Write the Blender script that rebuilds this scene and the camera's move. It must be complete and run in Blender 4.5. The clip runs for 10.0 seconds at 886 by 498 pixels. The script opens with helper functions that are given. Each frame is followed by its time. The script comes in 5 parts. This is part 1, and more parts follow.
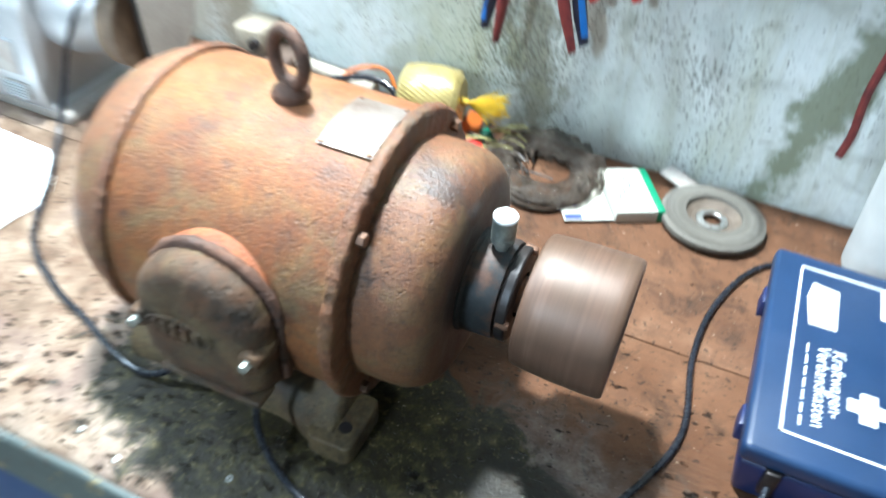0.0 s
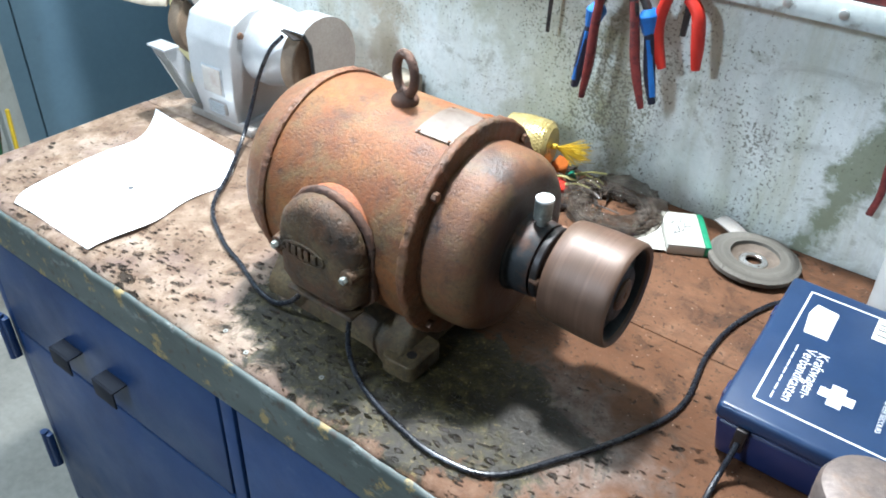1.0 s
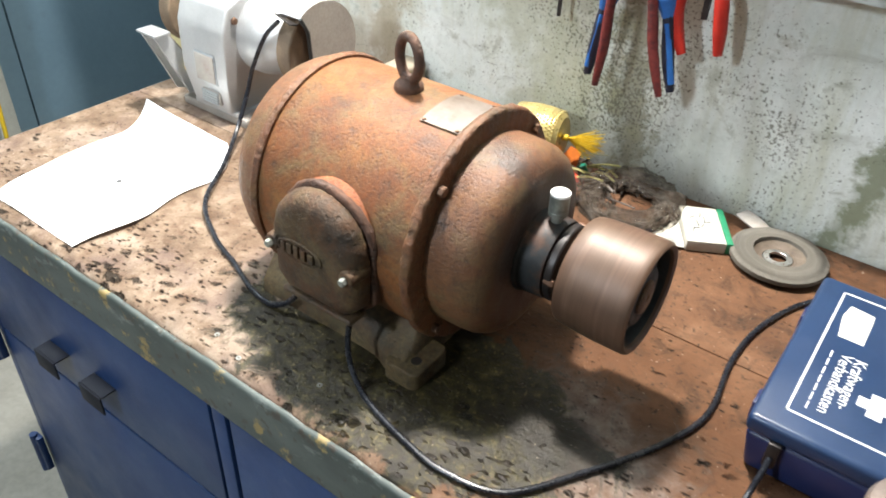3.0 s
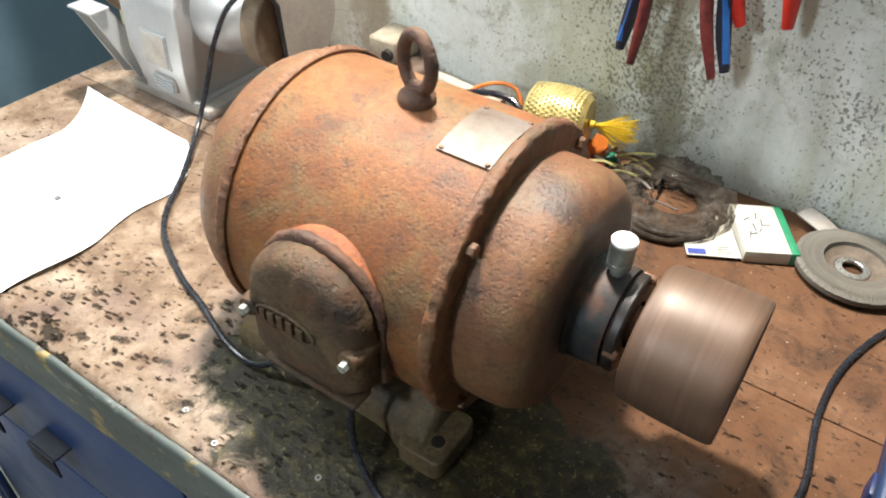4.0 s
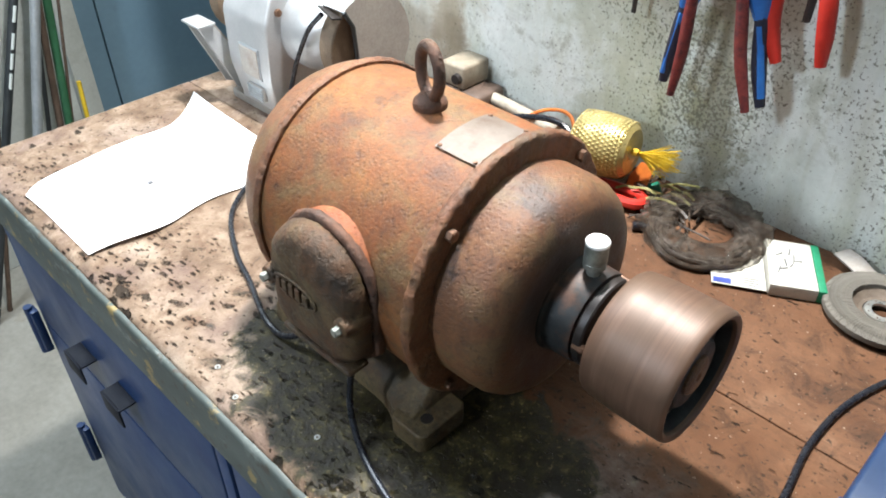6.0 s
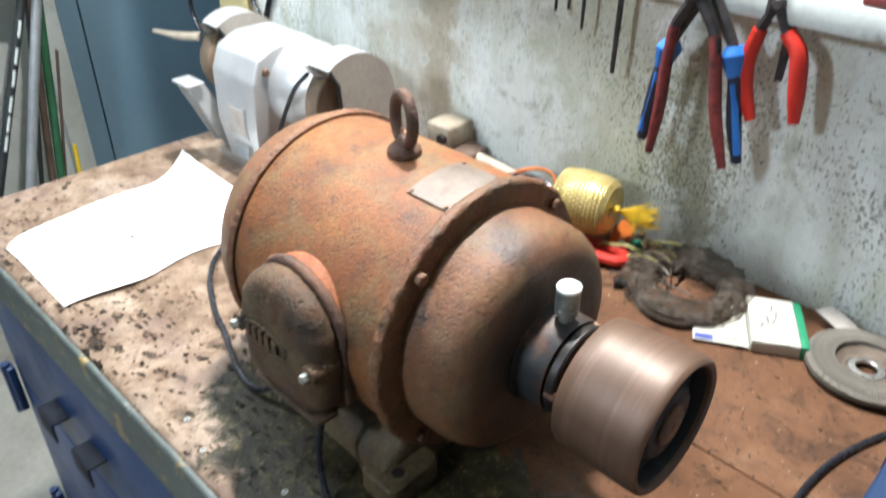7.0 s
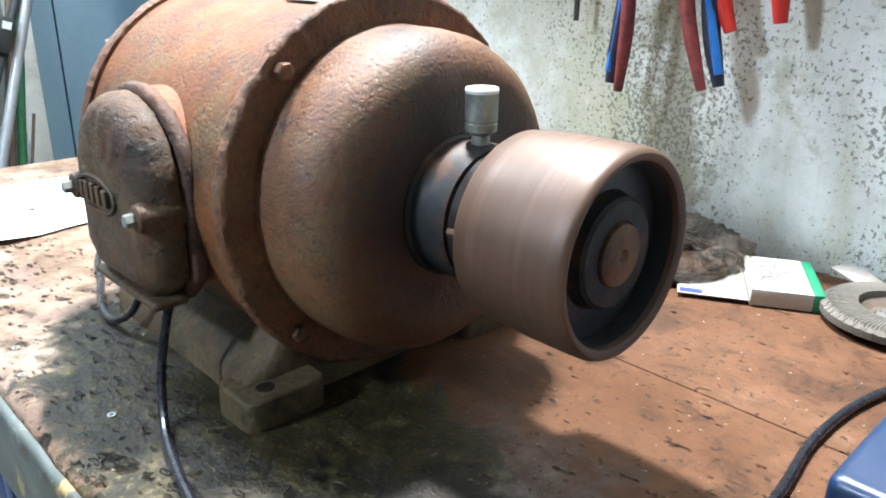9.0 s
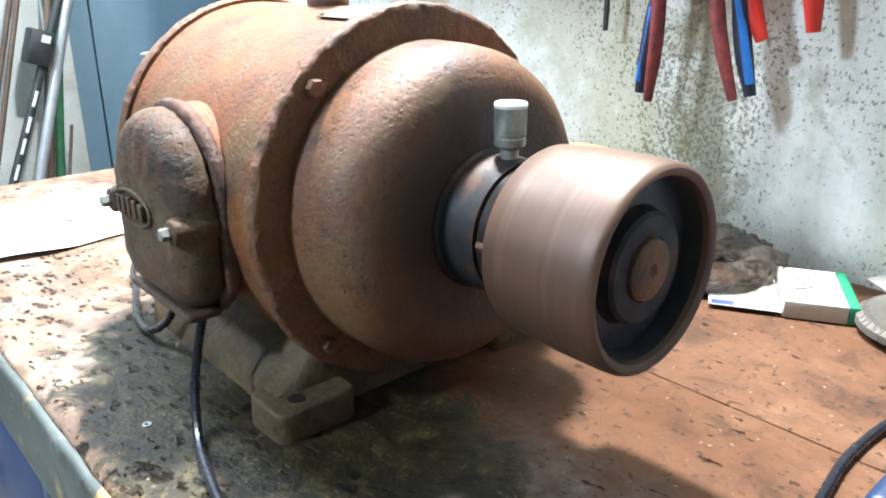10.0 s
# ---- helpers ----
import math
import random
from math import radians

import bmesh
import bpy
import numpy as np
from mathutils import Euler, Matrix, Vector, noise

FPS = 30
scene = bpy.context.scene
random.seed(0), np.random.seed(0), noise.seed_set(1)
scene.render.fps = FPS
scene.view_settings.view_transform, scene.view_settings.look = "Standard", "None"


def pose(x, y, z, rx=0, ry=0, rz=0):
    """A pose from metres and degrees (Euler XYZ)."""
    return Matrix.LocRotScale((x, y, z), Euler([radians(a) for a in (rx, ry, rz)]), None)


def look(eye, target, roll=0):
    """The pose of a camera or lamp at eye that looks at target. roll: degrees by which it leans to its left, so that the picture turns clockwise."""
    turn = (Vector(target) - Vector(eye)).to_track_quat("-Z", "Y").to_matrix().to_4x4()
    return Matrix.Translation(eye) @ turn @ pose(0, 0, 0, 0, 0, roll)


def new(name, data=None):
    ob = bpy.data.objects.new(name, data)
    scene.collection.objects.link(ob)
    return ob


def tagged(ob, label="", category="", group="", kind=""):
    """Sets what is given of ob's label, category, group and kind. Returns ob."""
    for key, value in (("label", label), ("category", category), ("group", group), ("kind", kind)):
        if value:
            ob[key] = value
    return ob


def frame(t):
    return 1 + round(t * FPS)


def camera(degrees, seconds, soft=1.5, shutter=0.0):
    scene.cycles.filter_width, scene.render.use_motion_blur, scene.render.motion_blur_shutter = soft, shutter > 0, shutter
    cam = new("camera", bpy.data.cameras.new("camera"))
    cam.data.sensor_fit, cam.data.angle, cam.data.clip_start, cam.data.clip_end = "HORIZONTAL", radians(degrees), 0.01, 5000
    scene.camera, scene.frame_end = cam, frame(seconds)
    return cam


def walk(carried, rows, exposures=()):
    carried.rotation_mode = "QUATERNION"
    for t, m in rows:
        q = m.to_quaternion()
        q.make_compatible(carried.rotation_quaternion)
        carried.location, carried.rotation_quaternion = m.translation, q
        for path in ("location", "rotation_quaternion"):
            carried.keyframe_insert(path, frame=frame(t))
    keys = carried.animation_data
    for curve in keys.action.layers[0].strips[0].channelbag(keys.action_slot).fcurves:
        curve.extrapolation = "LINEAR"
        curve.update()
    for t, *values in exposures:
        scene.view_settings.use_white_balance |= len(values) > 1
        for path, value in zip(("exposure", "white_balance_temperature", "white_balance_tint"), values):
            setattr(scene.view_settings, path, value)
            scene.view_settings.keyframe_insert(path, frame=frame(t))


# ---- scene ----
cam = camera(60.3, 10.0, soft=1.8, shutter=0.5)
PATH = [
    (0, (0.205, -0.329, 1.464), (-0.331, 1.052, 0.121), 4.4),
    (0.1, (0.248, -0.386, 1.479), (-0.385, 1.031, 0.218), 4.1),
    (0.2, (0.302, -0.446, 1.481), (-0.43, 0.982, 0.287), 3.3),
    (0.3, (0.348, -0.484, 1.482), (-0.462, 0.903, 0.291), 2.5),
    (0.5, (0.368, -0.508, 1.495), (-0.474, 0.845, 0.287), 2.9),
    (0.7, (0.39, -0.51, 1.508), (-0.5, 0.838, 0.327), 2.4),
    (1, (0.386, -0.503, 1.504), (-0.545, 0.832, 0.342), 3.0),
    (1.2, (0.387, -0.509, 1.507), (-0.538, 0.816, 0.329), 3.4),
    (1.5, (0.384, -0.503, 1.503), (-0.562, 0.815, 0.334), 3.3),
    (2, (0.381, -0.5, 1.502), (-0.534, 0.839, 0.331), 3.6),
    (3.5, (0.286, -0.408, 1.462), (-0.64, 0.896, 0.262), 2.4),
    (3.7, (0.246, -0.375, 1.459), (-0.633, 0.931, 0.225), 2.0),
    (4, (0.204, -0.322, 1.448), (-0.612, 0.95, 0.139), 2.2),
    (4.2, (0.217, -0.313, 1.455), (-0.64, 0.914, 0.129), 1.0),
    (4.5, (0.269, -0.311, 1.454), (-0.762, 0.812, 0.159), -0.9),
    (4.7, (0.302, -0.324, 1.468), (-0.736, 0.812, 0.19), 0.7),
    (5, (0.322, -0.321, 1.466), (-0.742, 0.802, 0.199), 1.0),
    (6.5, (0.336, -0.317, 1.456), (-0.769, 0.854, 0.27), 0.5),
    (6.7, (0.342, -0.317, 1.455), (-0.762, 0.88, 0.295), 0.8),
    (7, (0.351, -0.308, 1.437), (-0.822, 0.901, 0.36), 0.7),
    (7.2, (0.369, -0.304, 1.407), (-0.844, 0.968, 0.452), 1.0),
    (7.3, (0.371, -0.295, 1.386), (-0.851, 0.976, 0.441), 0.2),
    (7.4, (0.38, -0.284, 1.362), (-0.87, 0.935, 0.388), -1.2),
    (7.5, (0.379, -0.267, 1.334), (-0.859, 0.913, 0.297), -1.4),
    (7.6, (0.381, -0.264, 1.312), (-0.817, 0.928, 0.243), -0.0),
    (7.8, (0.39, -0.239, 1.265), (-0.87, 0.984, 0.307), -1.6),
    (8, (0.392, -0.227, 1.232), (-0.929, 1.024, 0.401), -2.7),
    (8.2, (0.403, -0.231, 1.212), (-0.906, 1.031, 0.38), -0.3),
    (8.5, (0.397, -0.229, 1.182), (-0.992, 0.992, 0.421), -1.4),
    (9, (0.392, -0.222, 1.161), (-0.951, 1.088, 0.467), 0.8),
    (9.5, (0.395, -0.223, 1.165), (-1.025, 1.008, 0.482), -0.8),
    (10, (0.393, -0.223, 1.166), (-1.006, 1.035, 0.488), -0.0),
]
walk(cam, [(t, look(eye, target, roll)) for t, eye, target, roll in PATH],
     [(0.0, 0.5, 5480, 1), (0.5, 0.27, 5500, 3), (1.0, 0.2, 5700, 7), (2.0, 0.18, 6500, 10), (3.5, 0.10, 6700, 10), (4.0, 0.03, 6800, 10), (5.0, 0.10, 6300, 10),
      (7.0, 0.04, 6250, 10), (7.5, -0.14, 6200, 10), (8.0, 0.16, 6100, 10), (8.5, 0.53, 6000, 10), (9.0, 0.63, 5950, 10), (9.5, 0.84, 5950, 10), (10.0, 0.84, 5950, 10)])

# ---- light ----
world = bpy.data.worlds.new("room_air")
scene.world = world
world.use_nodes = True
world.node_tree.nodes["Background"].inputs[0].default_value = (0.62, 0.72, 0.85, 1)
world.node_tree.nodes["Background"].inputs[1].default_value = 0.06


def area_lamp(name, eye, target, size, size_y, power, colour):
    data = bpy.data.lights.new(name, "AREA")
    data.shape, data.size, data.size_y, data.energy, data.color = "RECTANGLE", size, size_y, power, colour
    ob = new(name, data)
    ob.matrix_world = look(eye, target)
    return ob


area_lamp("bench_lamp_light", (-0.28, 0.38, 2.33), (0.0, 0.1, 0.88), 0.1, 0.1, 56, (1.0, 0.965, 0.92))
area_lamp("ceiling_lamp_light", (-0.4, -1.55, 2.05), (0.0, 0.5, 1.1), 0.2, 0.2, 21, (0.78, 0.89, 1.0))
# unseen fill lamp, added to brighten the partition and board on the left
area_lamp("partition_fill_light", (-1.45, -0.25, 2.65), (-1.85, 0.5, 1.0), 0.9, 0.2, 52, (0.84, 0.93, 1.0))

BZ = 0.88      # bench top
WY = 0.545     # wall face
AY, AZ = 0.1076, 1.0195   # motor axis


# ---- materials ----
def link(nt, a, b):
    nt.links.new(a, b)


def node(nt, kind, **values):
    n = nt.nodes.new(kind)
    for key, value in values.items():
        n.inputs[key.replace("_", " ")].default_value = value
    return n


def blank(name, rough=0.6, metal=0.0):
    m = bpy.data.materials.new(name)
    m.use_nodes = True
    b = m.node_tree.nodes["Principled BSDF"]
    b.inputs["Roughness"].default_value, b.inputs["Metallic"].default_value = rough, metal
    return m, m.node_tree, b


def spot(nt, stretch=(1, 1, 1), shift=(0, 0, 0), turn=(0, 0, 0)):
    tc = nt.nodes.new("ShaderNodeTexCoord")
    mp = nt.nodes.new("ShaderNodeMapping")
    mp.inputs["Scale"].default_value, mp.inputs["Location"].default_value = stretch, shift
    mp.inputs["Rotation"].default_value = [radians(a) for a in turn]
    link(nt, tc.outputs["Object"], mp.inputs["Vector"])
    return mp.outputs["Vector"]


def fuzz(nt, vec, scale, detail=6.0, rough=0.6, warp=0.0):
    n = node(nt, "ShaderNodeTexNoise", Scale=scale, Detail=detail, Roughness=rough, Distortion=warp)
    link(nt, vec, n.inputs["Vector"])
    return n.outputs["Fac"]


def ramp(nt, fac, stops, mode="LINEAR"):
    r = nt.nodes.new("ShaderNodeValToRGB")
    r.color_ramp.interpolation = mode
    while len(r.color_ramp.elements) < len(stops):
        r.color_ramp.elements.new(0.5)
    for e, (p, c) in zip(r.color_ramp.elements, stops):
        e.position = p
        e.color = (c, c, c, 1) if isinstance(c, (int, float)) else (*c, 1)
    link(nt, fac, r.inputs["Fac"])
    return r.outputs["Color"]


def mix(nt, fac, a, b, mode="MIX"):
    m = nt.nodes.new("ShaderNodeMix")
    m.data_type, m.blend_type = "RGBA", mode
    for sock, v in ((m.inputs[0], fac), (m.inputs[6], a), (m.inputs[7], b)):
        if isinstance(v, (int, float)):
            sock.default_value = v if sock is m.inputs[0] or sock.type == "VALUE" else (v, v, v, 1)
        elif isinstance(v, tuple):
            sock.default_value = (*v, 1)
        else:
            link(nt, v, sock)
    return m.outputs[2]


def maths(nt, op, a, b=0.0):
    m = nt.nodes.new("ShaderNodeMath")
    m.operation, m.use_clamp = op, False
    for sock, v in zip(m.inputs, (a, b)):
        if isinstance(v, (int, float)):
            sock.default_value = v
        else:
            link(nt, v, sock)
    return m.outputs[0]


def relief(nt, bsdf, layers):
    """layers: (height, strength, distance)"""
    last = None
    for h, s, d in layers:
        b = node(nt, "ShaderNodeBump", Strength=s, Distance=d)
        link(nt, h, b.inputs["Height"])
        if last:
            link(nt, last, b.inputs["Normal"])
        last = b.outputs["Normal"]
    link(nt, last, bsdf.inputs["Normal"])


def surf(name, stops, scale=10.0, rough=(0.5, 0.8), metal=0.0, grain=120.0, grain_amount=0.25,
         bump=0.0006, dirt=None, stretch=(1, 1, 1), coat=0.0):
    """A surface with colour in two scales, optional dirt (colour, scale, from, to) and fine relief."""
    m, nt, b = blank(name, metal=metal)
    v = spot(nt, stretch)
    big = fuzz(nt, v, scale, 8)
    fine = fuzz(nt, v, grain, 4)
    col = ramp(nt, big, stops)
    col = mix(nt, grain_amount, col, ramp(nt, fine, [(0.3, 0.25), (0.7, 1.0)]), "MULTIPLY")
    if dirt:
        c, s, lo, hi = dirt
        d = fuzz(nt, v, s, 9, 0.65)
        col = mix(nt, ramp(nt, d, [(lo, 0), (hi, 1)]), col, c)
    link(nt, col, b.inputs["Base Color"])
    link(nt, ramp(nt, fuzz(nt, v, scale * 2.3, 5), [(0.3, rough[0]), (0.7, rough[1])]), b.inputs["Roughness"])
    if bump:
        relief(nt, b, [(big, 0.4, bump * 2), (fine, 0.5, bump)])
    if coat:
        b.inputs["Coat Weight"].default_value = coat
    return m


def rust_material(name, light, mid, dark, stain, pits=1.0, rough=(0.5, 0.82), olive=0.0, coarse=1.0, hub_shade=None):
    """The last argument, (y, z, inner, outer), paints a round shade about an axis along x."""
    m, nt, b = blank(name)
    v = spot(nt)
    big = fuzz(nt, v, 9, 9, 0.62, 0.4)
    med = fuzz(nt, v, 38, 8, 0.7, 0.3)
    fine = fuzz(nt, v, 300, 6, 0.65)
    grit = fuzz(nt, v, 170, 5, 0.68)
    col = ramp(nt, big, [(0.36, dark), (0.46, mid), (0.6, light)])
    gold = fuzz(nt, v, 13, 7, 0.66, 0.7)
    col = mix(nt, ramp(nt, gold, [(0.54, 0), (0.66, 0.55)]), col, tuple(min(1, light[i] * k) for i, k in enumerate((1.15, 1.35, 1.25))))
    col = mix(nt, ramp(nt, med, [(0.44, 0), (0.66, 0.8)]), col, stain)
    col = mix(nt, ramp(nt, fuzz(nt, v, 21, 8, 0.66, 0.5), [(0.47, 0), (0.62, olive)]), col, (0.175, 0.125, 0.055))
    col = mix(nt, ramp(nt, med, [(0.3, 0.7), (0.43, 0.0)]), col, dark)
    col = mix(nt, ramp(nt, grit, [(0.34, 0.45), (0.5, 0.0)]), col, dark)
    col = mix(nt, ramp(nt, fine, [(0.35, 0.32), (0.6, 0.0)]), col, dark)
    col = mix(nt, ramp(nt, fine, [(0.6, 0.0), (0.72, 0.35)]), col, light)
    link(nt, col, b.inputs["Base Color"])
    link(nt, ramp(nt, med, [(0.3, rough[0]), (0.7, rough[1])]), b.inputs["Roughness"])
    b.inputs["Specular IOR Level"].default_value = 0.5
    vor = node(nt, "ShaderNodeTexVoronoi", Scale=230.0 / coarse, Randomness=1.0)
    link(nt, v, vor.inputs["Vector"])
    pock = maths(nt, "ADD", vor.outputs["Distance"], maths(nt, "MULTIPLY", maths(nt, "SUBTRACT", med, 0.5), 1.6))
    pock = ramp(nt, pock, [(0.1, 0), (0.32, 1)])
    col = mix(nt, maths(nt, "MULTIPLY", maths(nt, "SUBTRACT", 1.0, pock), 0.25), col, dark)
    # shade of the unlit end face round the hub, painted into the colour
    if hub_shade:
        y, z, inner, outer = hub_shade
        ln = nt.nodes.new("ShaderNodeVectorMath")
        ln.operation = "LENGTH"
        link(nt, spot(nt, (0, 1, 1), (0, -y, -z)), ln.inputs[0])
        reach = maths(nt, "ADD", ln.outputs["Value"], maths(nt, "MULTIPLY", maths(nt, "SUBTRACT", med, 0.5), 0.03))
        col = mix(nt, ramp(nt, reach, [(inner, 0.85), (outer, 0)]), col, (0.026, 0.022, 0.024))
    link(nt, col, b.inputs["Base Color"])
    relief(nt, b, [(big, 0.2, 0.003), (med, 0.15, 0.0012), (pock, 0.26 * pits, 0.0014 * coarse), (grit, 0.3 * pits, 0.0011 * coarse), (fine, 0.7 * pits, 0.0009)])
    return m


RUST = rust_material("rusted_cast_iron_orange", (0.26, 0.107, 0.031), (0.18, 0.064, 0.0185), (0.06, 0.028, 0.016), (0.24, 0.074, 0.019), 1.1, (0.44, 0.68), olive=0.65)
RUST_BROWN = rust_material("rusted_cast_iron_brown", (0.21, 0.094, 0.04), (0.145, 0.061, 0.028), (0.052, 0.029, 0.02), (0.19, 0.075, 0.03), 1.1, (0.42, 0.66), olive=0.6)
RUST_RIM = rust_material("crusted_cast_iron_rim", (0.23, 0.098, 0.042), (0.15, 0.062, 0.029), (0.055, 0.029, 0.02), (0.2, 0.074, 0.03), 1.8, (0.4, 0.66), olive=0.4, coarse=1.6)
RUST_BELL = rust_material("rusted_cast_iron_bell", (0.21, 0.094, 0.04), (0.145, 0.061, 0.028), (0.052, 0.029, 0.02), (0.19, 0.075, 0.03), 1.1, (0.42, 0.66), olive=0.6, hub_shade=(AY, AZ, 0.064, 0.104))
RUST_DARK = rust_material("dark_rusted_cast_iron", (0.135, 0.066, 0.038), (0.088, 0.044, 0.028), (0.038, 0.024, 0.018), (0.15, 0.064, 0.034), 1.8, coarse=1.7)
RUST_LID = rust_material("dusty_rusted_cast_iron", (0.085, 0.046, 0.022), (0.053, 0.03, 0.015), (0.026, 0.018, 0.012), (0.13, 0.052, 0.02), 1.5, olive=0.5, coarse=1.7)
RUST_RED = rust_material("red_rusted_iron", (0.33, 0.105, 0.036), (0.27, 0.078, 0.026), (0.11, 0.036, 0.018), (0.33, 0.12, 0.042), 1.7, coarse=1.5)
RUST_FOOT = rust_material("oily_rusted_iron", (0.1, 0.07, 0.031), (0.066, 0.046, 0.022), (0.028, 0.02, 0.012), (0.1, 0.048, 0.019), 1.1, olive=0.8, coarse=1.6)


def pulley_material():
    m, nt, b = blank("worn_turned_steel", metal=0.2)
    band = fuzz(nt, spot(nt, (1, 0.02, 0.02)), 260, 5, 0.7)
    cloud = fuzz(nt, spot(nt), 16, 6)
    col = ramp(nt, band, [(0.3, (0.085, 0.044, 0.026)), (0.55, (0.125, 0.067, 0.041)), (0.75, (0.17, 0.097, 0.065))])
    col = mix(nt, ramp(nt, cloud, [(0.42, 0), (0.62, 0.6)]), col, (0.085, 0.05, 0.028))
    link(nt, col, b.inputs["Base Color"])
    link(nt, ramp(nt, band, [(0.3, 0.54), (0.7, 0.44)]), b.inputs["Roughness"])
    b.inputs["Specular IOR Level"].default_value = 0.7
    relief(nt, b, [(band, 0.15, 0.0003)])
    return m


PULLEY = pulley_material()
IRON_BLACK = surf("oily_black_iron", [(0.3, (0.012, 0.012, 0.014)), (0.7, (0.045, 0.036, 0.032))], 30, (0.3, 0.6), 0.4, 200, 0.3)
BORE = surf("blue_black_oily_steel", [(0.3, (0.03, 0.036, 0.042)), (0.7, (0.075, 0.08, 0.085))], 24, (0.35, 0.55), 0.3, 200, 0.3)
IRON_HUB = surf("greasy_blue_grey_iron", [(0.3, (0.007, 0.01, 0.012)), (0.48, (0.017, 0.02, 0.022)), (0.56, (0.05, 0.027, 0.018)), (0.7, (0.12, 0.053, 0.03))], 34, (0.5, 0.75), 0.0, 220, 0.3)
ZINC = surf("zinc_plated_steel", [(0.3, (0.5, 0.5, 0.47)), (0.7, (0.75, 0.75, 0.72))], 60, (0.25, 0.45), 0.9, 400, 0.15, 0.0002)
CUP = surf("tarnished_nickel", [(0.3, (0.22, 0.24, 0.21)), (0.6, (0.42, 0.44, 0.4)), (0.8, (0.2, 0.18, 0.13))], 55, (0.3, 0.55), 0.7, 300, 0.3, 0.0003)
# near-white cap colour carries the lamp's highlight on the cup's top
CUP_TOP = surf("nickel_painted_highlight", [(0.3, (0.8, 0.8, 0.77)), (0.7, (0.9, 0.9, 0.88))], 60, (0.35, 0.5), 0.2, 300, 0.1, 0.0002)
PLATE = surf("worn_aluminium_nameplate", [(0.25, (0.11, 0.07, 0.05)), (0.45, (0.17, 0.138, 0.115)), (0.75, (0.22, 0.19, 0.168))], 38, (0.4, 0.6), 0.3, 350, 0.2, 0.0003)
BOLT = surf("rusty_bolt", [(0.3, (0.09, 0.05, 0.03)), (0.6, (0.24, 0.13, 0.08)), (0.8, (0.4, 0.3, 0.22))], 90, (0.35, 0.6), 0.4, 400, 0.3)
RUBBER = surf("black_rubber_cable", [(0.3, (0.008, 0.009, 0.013)), (0.7, (0.018, 0.02, 0.027))], 40, (0.2, 0.34), 0, 300, 0.2, 0.0002)
PAPER = surf("white_paper", [(0.3, (0.84, 0.84, 0.83)), (0.7, (0.9, 0.9, 0.89))], 12, (0.8, 0.9), 0, 300, 0.03, 0.0002)
INK = surf("grey_ink", [(0.3, (0.12, 0.12, 0.13)), (0.7, (0.2, 0.2, 0.2))], 50, (0.7, 0.9))
KIT_BLUE = surf("dark_blue_plastic", [(0.3, (0.011, 0.03, 0.08)), (0.7, (0.017, 0.042, 0.105))], 14, (0.28, 0.42), 0, 500, 0.12, 0.0002, ((0.1, 0.12, 0.17), 60, 0.66, 0.95))
KIT_SIDE = surf("navy_plastic", [(0.3, (0.01, 0.019, 0.078)), (0.7, (0.014, 0.027, 0.1))], 14, (0.35, 0.5), 0, 500, 0.12, 0.0002)
PRINT = surf("white_print", [(0.3, (0.72, 0.75, 0.76)), (0.7, (0.84, 0.85, 0.85))], 80, (0.45, 0.6), 0, 400, 0.12, 0.0001)
LABEL = surf("cream_label_paper", [(0.3, (0.7, 0.68, 0.58)), (0.7, (0.82, 0.8, 0.72))], 50, (0.6, 0.8), 0, 300, 0.1, 0.0001)
CARD = surf("white_carton", [(0.3, (0.45, 0.44, 0.385)), (0.7, (0.56, 0.55, 0.49))], 25, (0.55, 0.75), 0, 200, 0.08, 0.0002, ((0.35, 0.28, 0.2), 40, 0.66, 0.95))
CARD_GREEN = surf("green_print", [(0.3, (0.01, 0.2, 0.09)), (0.7, (0.02, 0.27, 0.13))], 25, (0.5, 0.7))
CARD_BLUE = surf("blue_print", [(0.3, (0.03, 0.05, 0.25)), (0.7, (0.06, 0.1, 0.4))], 50, (0.5, 0.7))
ABRASIVE = surf("worn_grey_abrasive", [(0.3, (0.1, 0.088, 0.07)), (0.55, (0.18, 0.165, 0.138)), (0.75, (0.24, 0.22, 0.185))], 35, (0.8, 0.95), 0, 700, 0.5, 0.0008)
FIBRE = surf("dusty_brown_fibre", [(0.3, (0.1, 0.075, 0.055)), (0.7, (0.2, 0.155, 0.115))], 50, (0.7, 0.9), 0, 500, 0.4)
GRIND_WHITE = surf("chipped_silver_paint", [(0.3, (0.4, 0.41, 0.42)), (0.7, (0.54, 0.55, 0.55))], 10, (0.28, 0.45), 0.35, 300, 0.12, 0.0003, ((0.3, 0.26, 0.22), 22, 0.62, 0.9))
GRIND_DIRTY = surf("dusty_grey_paint", [(0.3, (0.3, 0.27, 0.24)), (0.7, (0.46, 0.43, 0.39))], 14, (0.55, 0.8), 0, 260, 0.25, 0.0003, ((0.2, 0.13, 0.09), 14, 0.55, 0.85))
WHEEL = surf("grinding_wheel_stone", [(0.3, (0.12, 0.085, 0.06)), (0.6, (0.28, 0.2, 0.13)), (0.8, (0.38, 0.27, 0.17))], 16, (0.85, 0.95), 0, 600, 0.5, 0.001)
YELLOW = surf("yellow_plastic", [(0.3, (0.62, 0.42, 0.02)), (0.7, (0.75, 0.52, 0.03))], 30, (0.4, 0.6))
GOLD_PALE = surf("pale_gold_foil", [(0.3, (0.44, 0.34, 0.11)), (0.7, (0.6, 0.5, 0.22))], 30, (0.25, 0.45), 0.5, 300, 0.15, 0.0004)
ORANGE = surf("orange_plastic", [(0.3, (0.55, 0.14, 0.02)), (0.7, (0.7, 0.2, 0.03))], 30, (0.4, 0.6))
